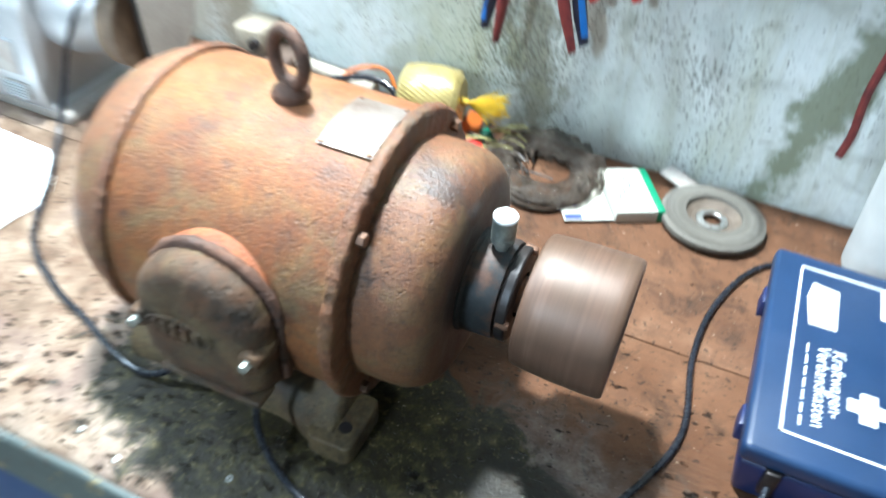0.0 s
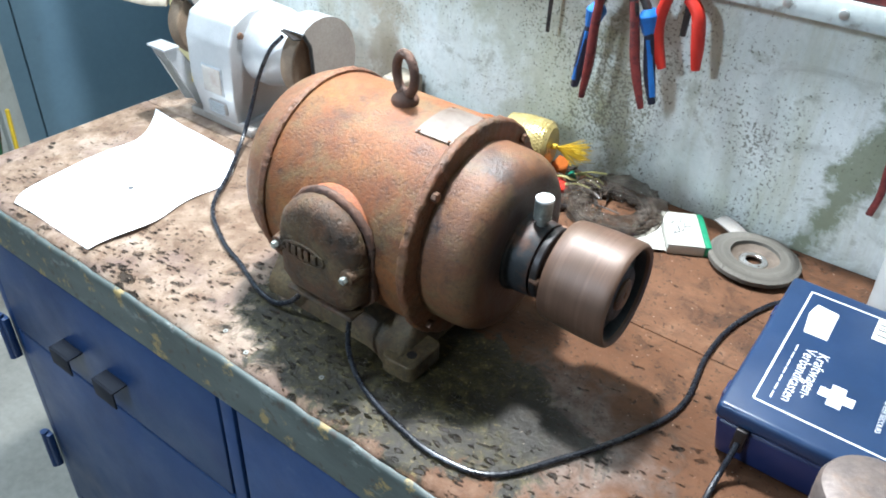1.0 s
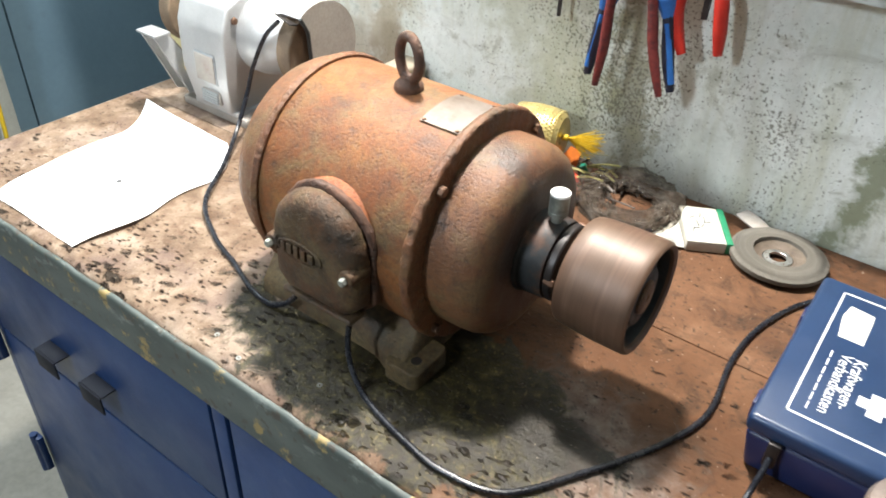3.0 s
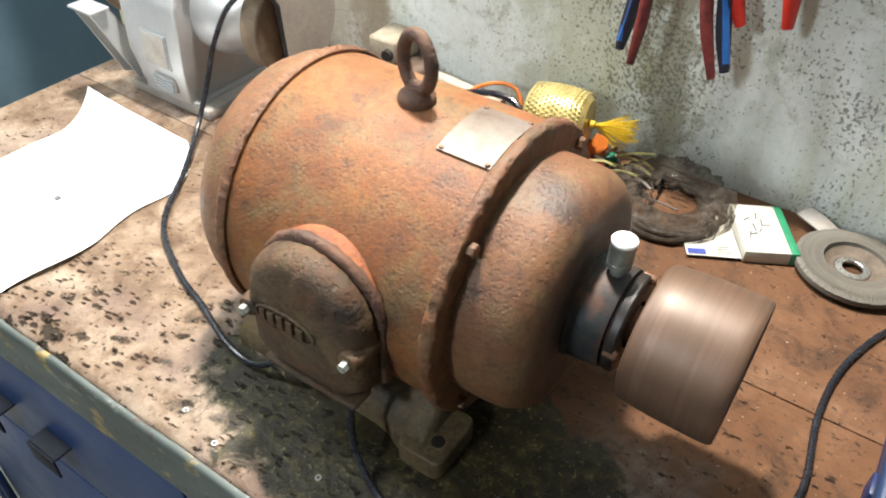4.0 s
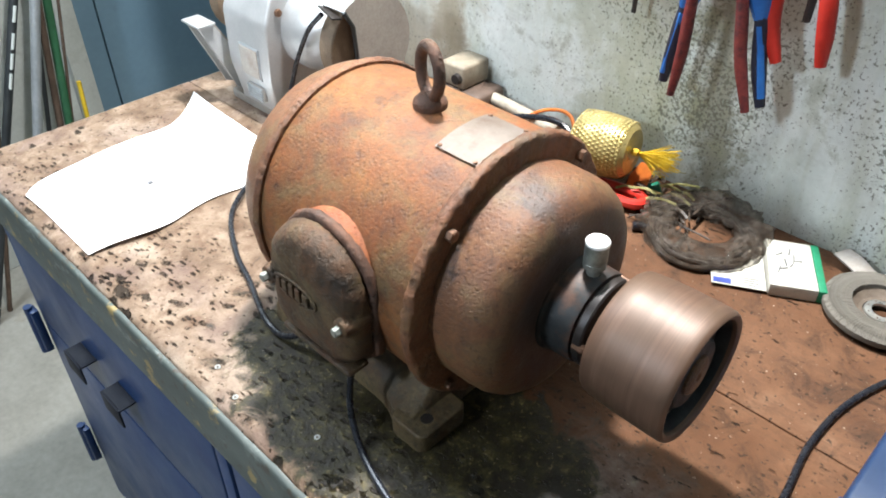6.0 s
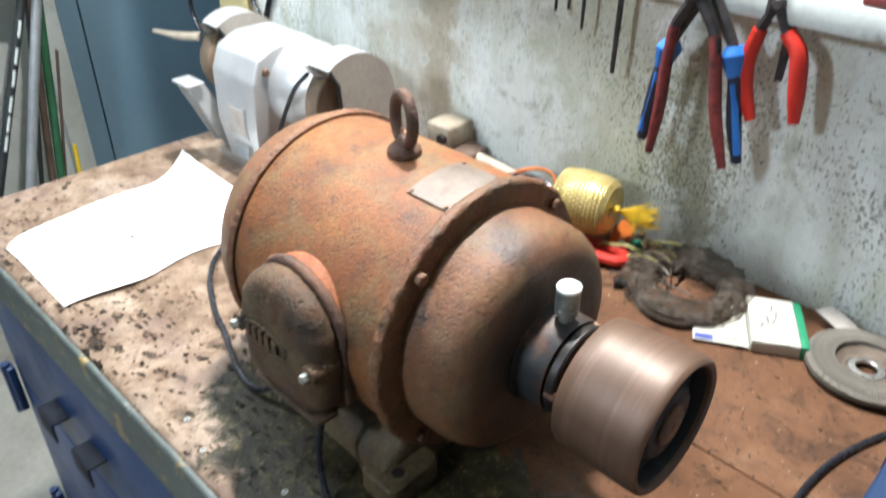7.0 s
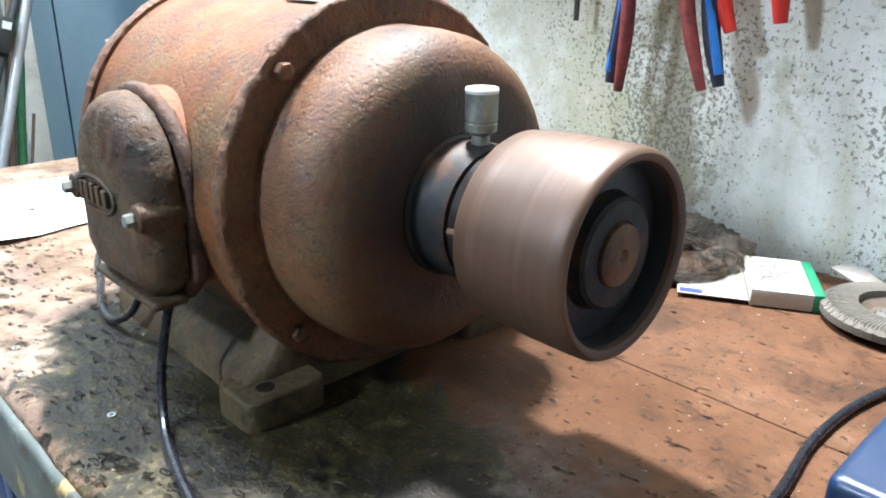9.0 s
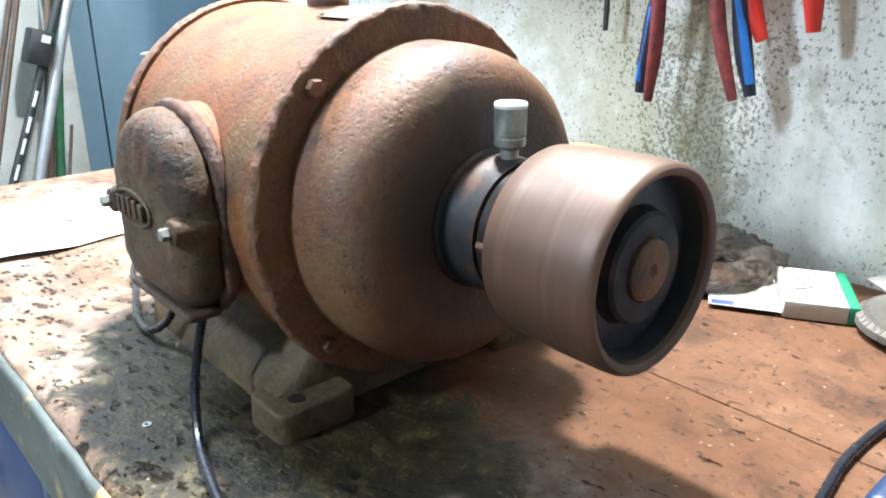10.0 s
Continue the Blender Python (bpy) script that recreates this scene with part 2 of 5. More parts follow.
RED = surf("red_plastic", [(0.3, (0.48, 0.02, 0.012)), (0.7, (0.58, 0.035, 0.02))], 30, (0.3, 0.5), 0, 300, 0.12, 0.0003)
DARK_RED = surf("worn_dark_red_grip", [(0.3, (0.05, 0.015, 0.018)), (0.5, (0.19, 0.03, 0.028)), (0.7, (0.26, 0.045, 0.035))], 70, (0.4, 0.65), 0, 300, 0.4, 0.0003)
GRIP_BLUE = surf("bright_blue_grip", [(0.3, (0.02, 0.13, 0.46)), (0.7, (0.035, 0.2, 0.6))], 40, (0.35, 0.5), 0, 300, 0.15)
GRIP_DARK = surf("dark_navy_grip", [(0.3, (0.012, 0.014, 0.03)), (0.7, (0.025, 0.03, 0.055))], 40, (0.4, 0.6), 0, 300, 0.15)
TOOL_STEEL = surf("dark_tool_steel", [(0.3, (0.03, 0.028, 0.03)), (0.6, (0.09, 0.085, 0.085)), (0.8, (0.15, 0.1, 0.07))], 50, (0.35, 0.6), 0.7, 300, 0.3)
FRONT_BLUE = surf("blue_enamel", [(0.3, (0.007, 0.028, 0.098)), (0.55, (0.012, 0.045, 0.15)), (0.75, (0.028, 0.068, 0.17))], 5, (0.32, 0.5), 0.0, 180, 0.15, 0.0004, ((0.14, 0.17, 0.2), 13, 0.64, 0.9))
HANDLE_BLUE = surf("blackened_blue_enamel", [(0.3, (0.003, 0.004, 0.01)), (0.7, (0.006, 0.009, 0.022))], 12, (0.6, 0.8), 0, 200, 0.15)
PANEL_BLUE = surf("grey_blue_paint", [(0.3, (0.15, 0.25, 0.33)), (0.7, (0.195, 0.31, 0.395))], 2.2, (0.45, 0.6), 0, 60, 0.1, 0.0004, ((0.1, 0.13, 0.15), 8, 0.66, 0.95))
PALE_BOARD = surf("pale_grey_board", [(0.3, (0.42, 0.45, 0.42)), (0.7, (0.6, 0.63, 0.6))], 4, (0.6, 0.8), 0, 120, 0.15, 0.0006, ((0.22, 0.22, 0.18), 7, 0.56, 0.85))
PLASTER = surf("painted_plaster", [(0.3, (0.5, 0.53, 0.52)), (0.7, (0.6, 0.63, 0.62))], 3, (0.75, 0.9), 0, 80, 0.15, 0.001)
CREAM = surf("yellowed_wood_trim", [(0.3, (0.5, 0.42, 0.2)), (0.7, (0.62, 0.54, 0.3))], 9, (0.55, 0.75))
RAIL_PAINT = surf("white_painted_rail", [(0.3, (0.5, 0.55, 0.53)), (0.7, (0.66, 0.7, 0.67))], 8, (0.5, 0.7), 0, 150, 0.2, 0.0005, ((0.17, 0.14, 0.1), 30, 0.6, 0.75))
CONCRETE = surf("worn_concrete_floor", [(0.3, (0.2, 0.19, 0.16)), (0.7, (0.33, 0.32, 0.28))], 3, (0.7, 0.9), 0, 60, 0.25, 0.001, ((0.14, 0.1, 0.06), 6, 0.6, 0.8))
BAR_BROWN = surf("rusty_round_bar", [(0.3, (0.08, 0.055, 0.04)), (0.7, (0.16, 0.11, 0.08))], 20, (0.5, 0.7), 0.3)
BAR_GREEN = surf("green_painted_rod", [(0.3, (0.02, 0.09, 0.04)), (0.7, (0.04, 0.15, 0.07))], 20, (0.4, 0.6))
BAR_GREY = surf("galvanised_tube", [(0.3, (0.35, 0.38, 0.4)), (0.7, (0.5, 0.53, 0.55))], 20, (0.3, 0.5), 0.5)
BAR_BLACK = surf("black_painted_rod", [(0.3, (0.012, 0.015, 0.017)), (0.7, (0.03, 0.035, 0.037))], 20, (0.4, 0.6))
STEEL_PIPE = surf("rust_flecked_cast_pipe", [(0.3, (0.1, 0.085, 0.08)), (0.55, (0.2, 0.16, 0.14)), (0.75, (0.27, 0.18, 0.13))], 26, (0.4, 0.65), 0.3, 200, 0.35, 0.0008)
BEIGE = surf("dusty_beige_plastic", [(0.3, (0.23, 0.19, 0.14)), (0.7, (0.36, 0.31, 0.23))], 30, (0.5, 0.7))
BROWN_BOX = surf("dusty_brown_bakelite", [(0.3, (0.08, 0.055, 0.04)), (0.7, (0.15, 0.1, 0.075))], 30, (0.5, 0.7))
IVORY = surf("ivory_plastic", [(0.3, (0.34, 0.29, 0.22)), (0.7, (0.52, 0.46, 0.37))], 30, (0.4, 0.6))
STRAW = surf("dry_straw_shavings", [(0.3, (0.22, 0.2, 0.06)), (0.7, (0.42, 0.4, 0.16))], 60, (0.5, 0.7))
TEAL = surf("green_plastic_cap", [(0.3, (0.0, 0.16, 0.09)), (0.7, (0.01, 0.25, 0.15))], 30, (0.3, 0.5))
COIL = surf("dark_brown_wire_coil", [(0.3, (0.02, 0.014, 0.01)), (0.7, (0.07, 0.047, 0.03))], 40, (0.4, 0.7), 0, 300, 0.4, 0.001)


def wood_material():
    m, nt, b = blank("oil_stained_bench_wood")
    v = spot(nt)
    sep = nt.nodes.new("ShaderNodeSeparateXYZ")
    link(nt, v, sep.inputs[0])
    X, Y = sep.outputs["X"], sep.outputs["Y"]
    grain = fuzz(nt, spot(nt, (1, 7, 1)), 18, 8, 0.65, 0.8)
    fibre = fuzz(nt, spot(nt, (1, 12, 1)), 90, 5, 0.6)
    cloud = fuzz(nt, v, 7, 9, 0.66)
    patch = fuzz(nt, v, 22, 8, 0.66, 0.6)
    mott = fuzz(nt, v, 60, 7, 0.7)
    col = ramp(nt, cloud, [(0.3, (0.055, 0.028, 0.015)), (0.46, (0.112, 0.051, 0.025)), (0.62, (0.17, 0.085, 0.045)), (0.78, (0.25, 0.15, 0.092))])
    col = mix(nt, ramp(nt, grain, [(0.36, 0.55), (0.52, 0)]), col, (0.13, 0.065, 0.035))
    col = mix(nt, ramp(nt, mott, [(0.36, 0.5), (0.5, 0)]), col, (0.1, 0.052, 0.03))
    col = mix(nt, ramp(nt, patch, [(0.36, 0.75), (0.47, 0)]), col, (0.05, 0.028, 0.017))
    # paler, scoured wood towards the left end and along the front
    left = maths(nt, "ADD", maths(nt, "MULTIPLY", X, -1.5), maths(nt, "MULTIPLY", Y, -1.6))
    left = maths(nt, "ADD", left, maths(nt, "MULTIPLY", cloud, 1.1))
    pale = ramp(nt, patch, [(0.3, (0.12, 0.08, 0.053)), (0.47, (0.215, 0.152, 0.106)), (0.64, (0.35, 0.27, 0.2))])
    pale = mix(nt, ramp(nt, mott, [(0.38, 0.6), (0.52, 0)]), pale, (0.14, 0.085, 0.055))
    pale = mix(nt, ramp(nt, cloud, [(0.54, 0), (0.66, 0.5)]), pale, (0.43, 0.36, 0.29))
    blotch = fuzz(nt, v, 11, 6, 0.6, 0.8)
    pale = mix(nt, ramp(nt, blotch, [(0.5, 0), (0.64, 0.6)]), pale, (0.19, 0.135, 0.115))
    col = mix(nt, ramp(nt, left, [(0.5, 0), (1.05, 0.9)]), col, pale)
    bare = maths(nt, "ADD", maths(nt, "MULTIPLY", Y, -9.0), maths(nt, "MULTIPLY", patch, 1.9))
    col = mix(nt, ramp(nt, bare, [(1.64, 0), (1.82, 0.8)]), col, (0.4, 0.275, 0.17))
    # oil soaked patch under and before the motor, ragged at its edge
    def pool(cx, cy, rx, ry, ragged, lo, hi, power=1.0):
        ln = nt.nodes.new("ShaderNodeVectorMath")
        ln.operation = "LENGTH"
        link(nt, spot(nt, (1 / rx, 1 / ry, 0), (-cx / rx, -cy / ry, 0)), ln.inputs[0])
        e = maths(nt, "ADD", ln.outputs["Value"], maths(nt, "MULTIPLY", maths(nt, "SUBTRACT", patch, 0.5), ragged))
        return ramp(nt, e, [(lo, power), (hi, 0)])
    # grey tint of the pulley's shadow on the bench, painted into the wood
    grey = pool(0.16, 0.02, 0.14, 0.11, 1.6, 0.4, 1.2, 0.75)
    col = mix(nt, grey, col, ramp(nt, mott, [(0.35, (0.1, 0.08, 0.064)), (0.52, (0.22, 0.185, 0.16)), (0.68, (0.31, 0.27, 0.24))]))
    oil = pool(-0.03, -0.005, 0.26, 0.125, 1.5, 0.85, 1.1, 0.96)
    oil_col = ramp(nt, mott, [(0.34, (0.008, 0.007, 0.004)), (0.46, (0.018, 0.016, 0.006)), (0.55, (0.036, 0.031, 0.011)), (0.66, (0.1, 0.082, 0.03))])
    oil_col = mix(nt, ramp(nt, patch, [(0.38, 0.75), (0.48, 0)]), oil_col, (0.022, 0.019, 0.014))
    grime = fuzz(nt, v, 165, 5, 0.68)
    oil_col = mix(nt, ramp(nt, grime, [(0.36, 0.75), (0.46, 0)]), oil_col, (0.02, 0.017, 0.013))
    oil_col = mix(nt, ramp(nt, grime, [(0.58, 0), (0.66, 0.7)]), oil_col, (0.2, 0.16, 0.075))
    oil_col = mix(nt, ramp(nt, fuzz(nt, v, 60, 3, 0.5), [(0.73, 0), (0.76, 0.8)]), oil_col, (0.32, 0.27, 0.09))
    col = mix(nt, oil, col, oil_col)
    drip = pool(0.17, 0.015, 0.06, 0.045, 1.2, 0.75, 1.0, 0.85)
    col = mix(nt, drip, col, (0.03, 0.027, 0.022))
    # knife pits and burns, thickest along the front left
    front = ramp(nt, maths(nt, "ADD", maths(nt, "MULTIPLY", Y, -3.0), maths(nt, "MULTIPLY", cloud, 0.7)), [(0.1, -0.02), (0.5, 0.16)])
    vor = node(nt, "ShaderNodeTexVoronoi", Scale=112.0, Randomness=1.0)
    link(nt, mix(nt, 0.012, spot(nt, (0.5, 1.3, 1)), mott), vor.inputs["Vector"])
    hole = maths(nt, "ADD", vor.outputs["Distance"], maths(nt, "MULTIPLY", patch, 0.55))
    hole = maths(nt, "SUBTRACT", hole, front)
    hole = maths(nt, "ADD", hole, maths(nt, "MULTIPLY", maths(nt, "SUBTRACT", fuzz(nt, v, 16, 4, 0.6), 0.5), 0.9))
    pitm = ramp(nt, hole, [(0.27, 0.9), (0.37, 0)])
    dry = maths(nt, "SUBTRACT", 1.0, oil)
    col = mix(nt, maths(nt, "MULTIPLY", ramp(nt, hole, [(0.33, 0.4), (0.46, 0)]), dry), col, (0.15, 0.085, 0.05))
    col = mix(nt, pitm, col, (0.014, 0.009, 0.006))
    # gouges, deeper and fewer
    gouge = node(nt, "ShaderNodeTexVoronoi", Scale=44.0, Randomness=1.0)
    link(nt, mix(nt, 0.03, spot(nt, (0.6, 1.2, 1), (0.37, 0.11, 0)), mott), gouge.inputs["Vector"])
    pitted = maths(nt, "ADD", gouge.outputs["Distance"], maths(nt, "MULTIPLY", fuzz(nt, v, 13, 4, 0.6), 1.3))
    pitted = maths(nt, "SUBTRACT", pitted, maths(nt, "MULTIPLY", front, 1.2))
    col = mix(nt, ramp(nt, pitted, [(0.56, 0.85), (0.64, 0)]), col, (0.012, 0.009, 0.006))
    speck = fuzz(nt, v, 170, 3, 0.5)
    col = mix(nt, ramp(nt, speck, [(0.31, 0.8), (0.37, 0)]), col, (0.03, 0.02, 0.013))
    dust = fuzz(nt, v, 230, 3, 0.55)
    col = mix(nt, ramp(nt, dust, [(0.7, 0), (0.75, 0.8)]), col, (0.45, 0.37, 0.29))
    link(nt, col, b.inputs["Base Color"])
    wet = mix(nt, oil, ramp(nt, cloud, [(0.35, 0.55), (0.65, 0.75)]), ramp(nt, grime, [(0.35, 0.28), (0.65, 0.55)]))
    link(nt, wet, b.inputs["Roughness"])
    relief(nt, b, [(cloud, 0.25, 0.006), (grain, 0.3, 0.002), (fibre, 0.25, 0.001), (ramp(nt, hole, [(0.28, 0), (0.4, 1)]), 0.8, 0.004), (ramp(nt, pitted, [(0.54, 0), (0.68, 1)]), 0.9, 0.006), (grime, 0.5, 0.0025), (mott, 0.5, 0.003), (speck, 0.4, 0.0015)])
    link(nt, mix(nt, oil, 0.18, 0.32), b.inputs["Specular IOR Level"])
    return m


WOOD = wood_material()


def wall_material():
    m, nt, b = blank("mould_stained_mint_plaster", 0.8)
    v = spot(nt)
    sep = nt.nodes.new("ShaderNodeSeparateXYZ")
    link(nt, v, sep.inputs[0])
    X, Z = sep.outputs["X"], sep.outputs["Z"]
    drip = fuzz(nt, spot(nt, (1, 1, 0.14)), 20, 8, 0.66)
    cloud = fuzz(nt, v, 4.5, 9, 0.62, 0.4)
    med = fuzz(nt, v, 14, 9, 0.72, 0.3)
    fine = fuzz(nt, v, 110, 6, 0.65)
    fleck = fuzz(nt, v, 215, 5, 0.6)
    col = ramp(nt, cloud, [(0.34, (0.65, 0.7, 0.65)), (0.5, (0.77, 0.8, 0.76)), (0.66, (0.86, 0.88, 0.85))])
    col = mix(nt, ramp(nt, drip, [(0.47, 0), (0.7, 0.55)]), col, (0.43, 0.42, 0.24))
    def streak(x0, slope, width, power, lo=0.3, hi=0.8):
        xs = maths(nt, "SUBTRACT", maths(nt, "SUBTRACT", X, x0), maths(nt, "MULTIPLY", maths(nt, "SUBTRACT", Z, 1.0), slope))
        d = maths(nt, "DIVIDE", maths(nt, "ABSOLUTE", xs), width)
        e = maths(nt, "ADD", d, maths(nt, "MULTIPLY", maths(nt, "SUBTRACT", med, 0.5), 4.2))
        return ramp(nt, e, [(lo, power), (hi, 0)])
    col = mix(nt, streak(-0.03, -0.1, 0.05, 0.75), col, (0.2, 0.18, 0.12))
    col = mix(nt, streak(-0.16, -0.2, 0.16, 0.5, 0.2, 0.9), col, (0.32, 0.32, 0.17))
    col = mix(nt, streak(0.315, 0.25, 0.04, 0.85), col, (0.2, 0.22, 0.12))
    col = mix(nt, streak(0.13, 0.1, 0.12, 0.15, 0.2, 0.9), col, (0.34, 0.37, 0.35))
    col = mix(nt, streak(-0.55, 0.3, 0.14, 0.5, 0.2, 1.0), col, (0.5, 0.42, 0.3))
    col = mix(nt, ramp(nt, med, [(0.58, 0), (0.66, 0.55)]), col, (0.28, 0.28, 0.2))
    # greyer towards the joint with the bench and towards the rail
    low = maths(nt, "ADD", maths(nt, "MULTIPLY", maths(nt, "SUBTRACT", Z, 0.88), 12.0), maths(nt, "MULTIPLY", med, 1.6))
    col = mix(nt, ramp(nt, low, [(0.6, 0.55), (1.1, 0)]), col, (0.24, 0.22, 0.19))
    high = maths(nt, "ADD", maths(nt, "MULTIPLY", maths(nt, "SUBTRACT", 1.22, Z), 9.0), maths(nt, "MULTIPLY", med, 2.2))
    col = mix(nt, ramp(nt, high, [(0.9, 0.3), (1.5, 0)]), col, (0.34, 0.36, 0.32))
    # clusters of black mould flecks
    col = mix(nt, streak(-0.5, 0.05, 0.06, 0.55), col, (0.36, 0.28, 0.17))
    col = mix(nt, ramp(nt, fuzz(nt, spot(nt, (1, 1, 1.6), (0.3, 0, 0.2)), 9, 8, 0.7, 0.8), [(0.56, 0), (0.7, 0.4)]), col, (0.3, 0.3, 0.24))
    zone = fuzz(nt, v, 6, 5, 0.55)
    lim = maths(nt, "ADD", fleck, maths(nt, "MULTIPLY", zone, 0.42))
    for x0, z0, rx, rz in ((-0.09, 1.02, 0.17, 0.14), (0.14, 1.08, 0.16, 0.12), (-0.36, 1.1, 0.14, 0.12), (0.22, 0.98, 0.2, 0.14), (-0.2, 1.12, 0.16, 0.1)):
        ln = nt.nodes.new("ShaderNodeVectorMath")
        ln.operation = "LENGTH"
        link(nt, spot(nt, (1 / rx, 0, 1 / rz), (-x0 / rx, 0, -z0 / rz)), ln.inputs[0])
        lim = maths(nt, "ADD", lim, ramp(nt, ln.outputs["Value"], [(0.0, 0.065), (1.0, 0.0)]))
    col = mix(nt, ramp(nt, lim, [(0.82, 0), (0.87, 0.75)]), col, (0.12, 0.115, 0.08))
    spot_big = fuzz(nt, v, 75, 4, 0.55)
    col = mix(nt, ramp(nt, spot_big, [(0.715, 0), (0.745, 0.75)]), col, (0.12, 0.12, 0.09))
    pepper = fuzz(nt, v, 380, 3, 0.5)
    col = mix(nt, ramp(nt, maths(nt, "ADD", pepper, maths(nt, "MULTIPLY", zone, 0.3)), [(0.8, 0), (0.86, 0.7)]), col, (0.14, 0.135, 0.1))
    col = mix(nt, 0.22, col, ramp(nt, fine, [(0.3, 0.45), (0.7, 1.0)]), "MULTIPLY")
    link(nt, col, b.inputs["Base Color"])
    relief(nt, b, [(cloud, 0.3, 0.006), (med, 0.3, 0.002), (fine, 0.3, 0.0008)])
    return m


WALL = wall_material()


def edge_material():
    m, nt, b = blank("chipped_grey_green_steel", 0.5)
    v = spot(nt)
    med = fuzz(nt, v, 30, 8, 0.65)
    cloud = fuzz(nt, spot(nt, (1, 3, 3)), 7, 6)
    col = ramp(nt, cloud, [(0.35, (0.055, 0.068, 0.062)), (0.65, (0.1, 0.118, 0.108))])
    col = mix(nt, ramp(nt, med, [(0.58, 0), (0.64, 0.9)]), col, (0.33, 0.24, 0.09))
    col = mix(nt, ramp(nt, fuzz(nt, spot(nt, (1, 2, 2)), 16, 8, 0.7), [(0.57, 0), (0.64, 0.6)]), col, (0.25, 0.28, 0.255))
    col = mix(nt, ramp(nt, fuzz(nt, v, 55, 6), [(0.57, 0), (0.64, 0.8)]), col, (0.06, 0.045, 0.032))
    link(nt, col, b.inputs["Base Color"])
    relief(nt, b, [(med, 0.3, 0.001)])
    return m


EDGE_GREEN = edge_material()


def clear_material():
    m, nt, b = blank("crinkled_clear_plastic", 0.07)
    v = spot(nt)
    n = fuzz(nt, v, 85, 6, 0.65, 1.0)
    link(nt, ramp(nt, fuzz(nt, v, 45, 6), [(0.38, (0.035, 0.027, 0.02)), (0.6, (0.17, 0.14, 0.115))]), b.inputs["Base Color"])
    b.inputs["Specular IOR Level"].default_value = 0.8
    relief(nt, b, [(n, 1.0, 0.014)])
    clear = nt.nodes.new("ShaderNodeBsdfTransparent")
    clear.inputs["Color"].default_value = (0.9, 0.87, 0.82, 1)
    both = nt.nodes.new("ShaderNodeMixShader")
    link(nt, ramp(nt, n, [(0.4, 0.28), (0.62, 0.78)]), both.inputs[0])
    link(nt, clear.outputs[0], both.inputs[1])
    link(nt, b.outputs[0], both.inputs[2])
    link(nt, both.outputs[0], nt.nodes["Material Output"].inputs["Surface"])
    return m


CLEAR = clear_material()


def milk_material():
    m, nt, b = blank("milky_plastic", 0.5)
    v = spot(nt)
    n = fuzz(nt, v, 9, 6)
    link(nt, ramp(nt, n, [(0.35, (0.5, 0.51, 0.5)), (0.65, (0.66, 0.67, 0.66))]), b.inputs["Base Color"])
    b.inputs["Transmission Weight"].default_value = 0.35
    b.inputs["Subsurface Weight"].default_value = 0.0
    return m


MILK = milk_material()


# ---- building helpers ----
def thing(name, place, label, category, group="", kind=""):
    ob = new(name)
    ob.empty_display_size = 0.02
    ob.matrix_basis = Matrix.Translation(place)
    return tagged(ob, label, category, group, kind)


def part(name, bm, material, parent=None, label="", smooth=True, angle=35):
    """Links a bmesh, given in the world's metres, as one mesh under a thing or a part."""
    me = bpy.data.meshes.new(name)
    bmesh.ops.recalc_face_normals(bm, faces=bm.faces)
    if smooth:
        for e in bm.edges:
            e.smooth = len(e.link_faces) == 2 and e.calc_face_angle(0) < radians(angle)
        for f in bm.faces:
            f.smooth = True
    bm.to_mesh(me)
    bm.free()
    me.materials.append(material)
    ob = new(name, me)
    if parent:
        ob.parent = parent
        if parent.type == "EMPTY":
            ob.matrix_parent_inverse = parent.matrix_basis.inverted()
    if label:
        ob["label"] = label
    return ob


def box(x0, x1, y0, y1, z0, z1, bevel=0.0, segments=2, bm=None):
    bm = bm or bmesh.new()
    g = bmesh.ops.create_cube(bm, size=1)
    bmesh.ops.scale(bm, vec=(x1 - x0, y1 - y0, z1 - z0), verts=g["verts"])
    bmesh.ops.translate(bm, vec=((x0 + x1) / 2, (y0 + y1) / 2, (z0 + z1) / 2), verts=g["verts"])
    if bevel:
        edges = list({e for v in g["verts"] for e in v.link_edges})
        bmesh.ops.bevel(bm, geom=edges, offset=bevel, segments=segments, profile=0.5, affect="EDGES")
    return bm


def lathe(profile, m=None, steps=64, bm=None, closed=False):
    """Turns (along, radius) pairs round the local x axis; m places the result. closed: the profile is a ring."""
    bm = bm or bmesh.new()
    m = m or Matrix()
    rings = []
    for a, r in profile:
        if r < 1e-6:
            rings.append([bm.verts.new(m @ Vector((a, 0, 0)))])
        else:
            rings.append([bm.verts.new(m @ Vector((a, r * math.cos(2 * math.pi * i / steps), r * math.sin(2 * math.pi * i / steps)))) for i in range(steps)])
    pairs = list(zip(rings, rings[1:]))
    if closed:
        pairs.append((rings[-1], rings[0]))
    for p, q in pairs:
        for i in range(steps):
            j = (i + 1) % steps
            vs = [p[i % len(p)], p[j % len(p)], q[j % len(q)], q[i % len(q)]]
            vs = list(dict.fromkeys(vs))
            if len(vs) > 2:
                bm.faces.new(vs)
    return bm


def smooth_line(points, n=8):
    """A Catmull-Rom line through the points."""
    p = [Vector(q) for q in points]
    p = [p[0] * 2 - p[1]] + p + [p[-1] * 2 - p[-2]]
    out = []
    for i in range(1, len(p) - 2):
        for k in range(n):
            t = k / n
            out.append(0.5 * ((2 * p[i]) + (p[i + 1] - p[i - 1]) * t + (2 * p[i - 1] - 5 * p[i] + 4 * p[i + 1] - p[i + 2]) * t * t
                              + (3 * p[i] - p[i - 1] - 3 * p[i + 1] + p[i + 2]) * t ** 3))
    return out + [p[-2]]


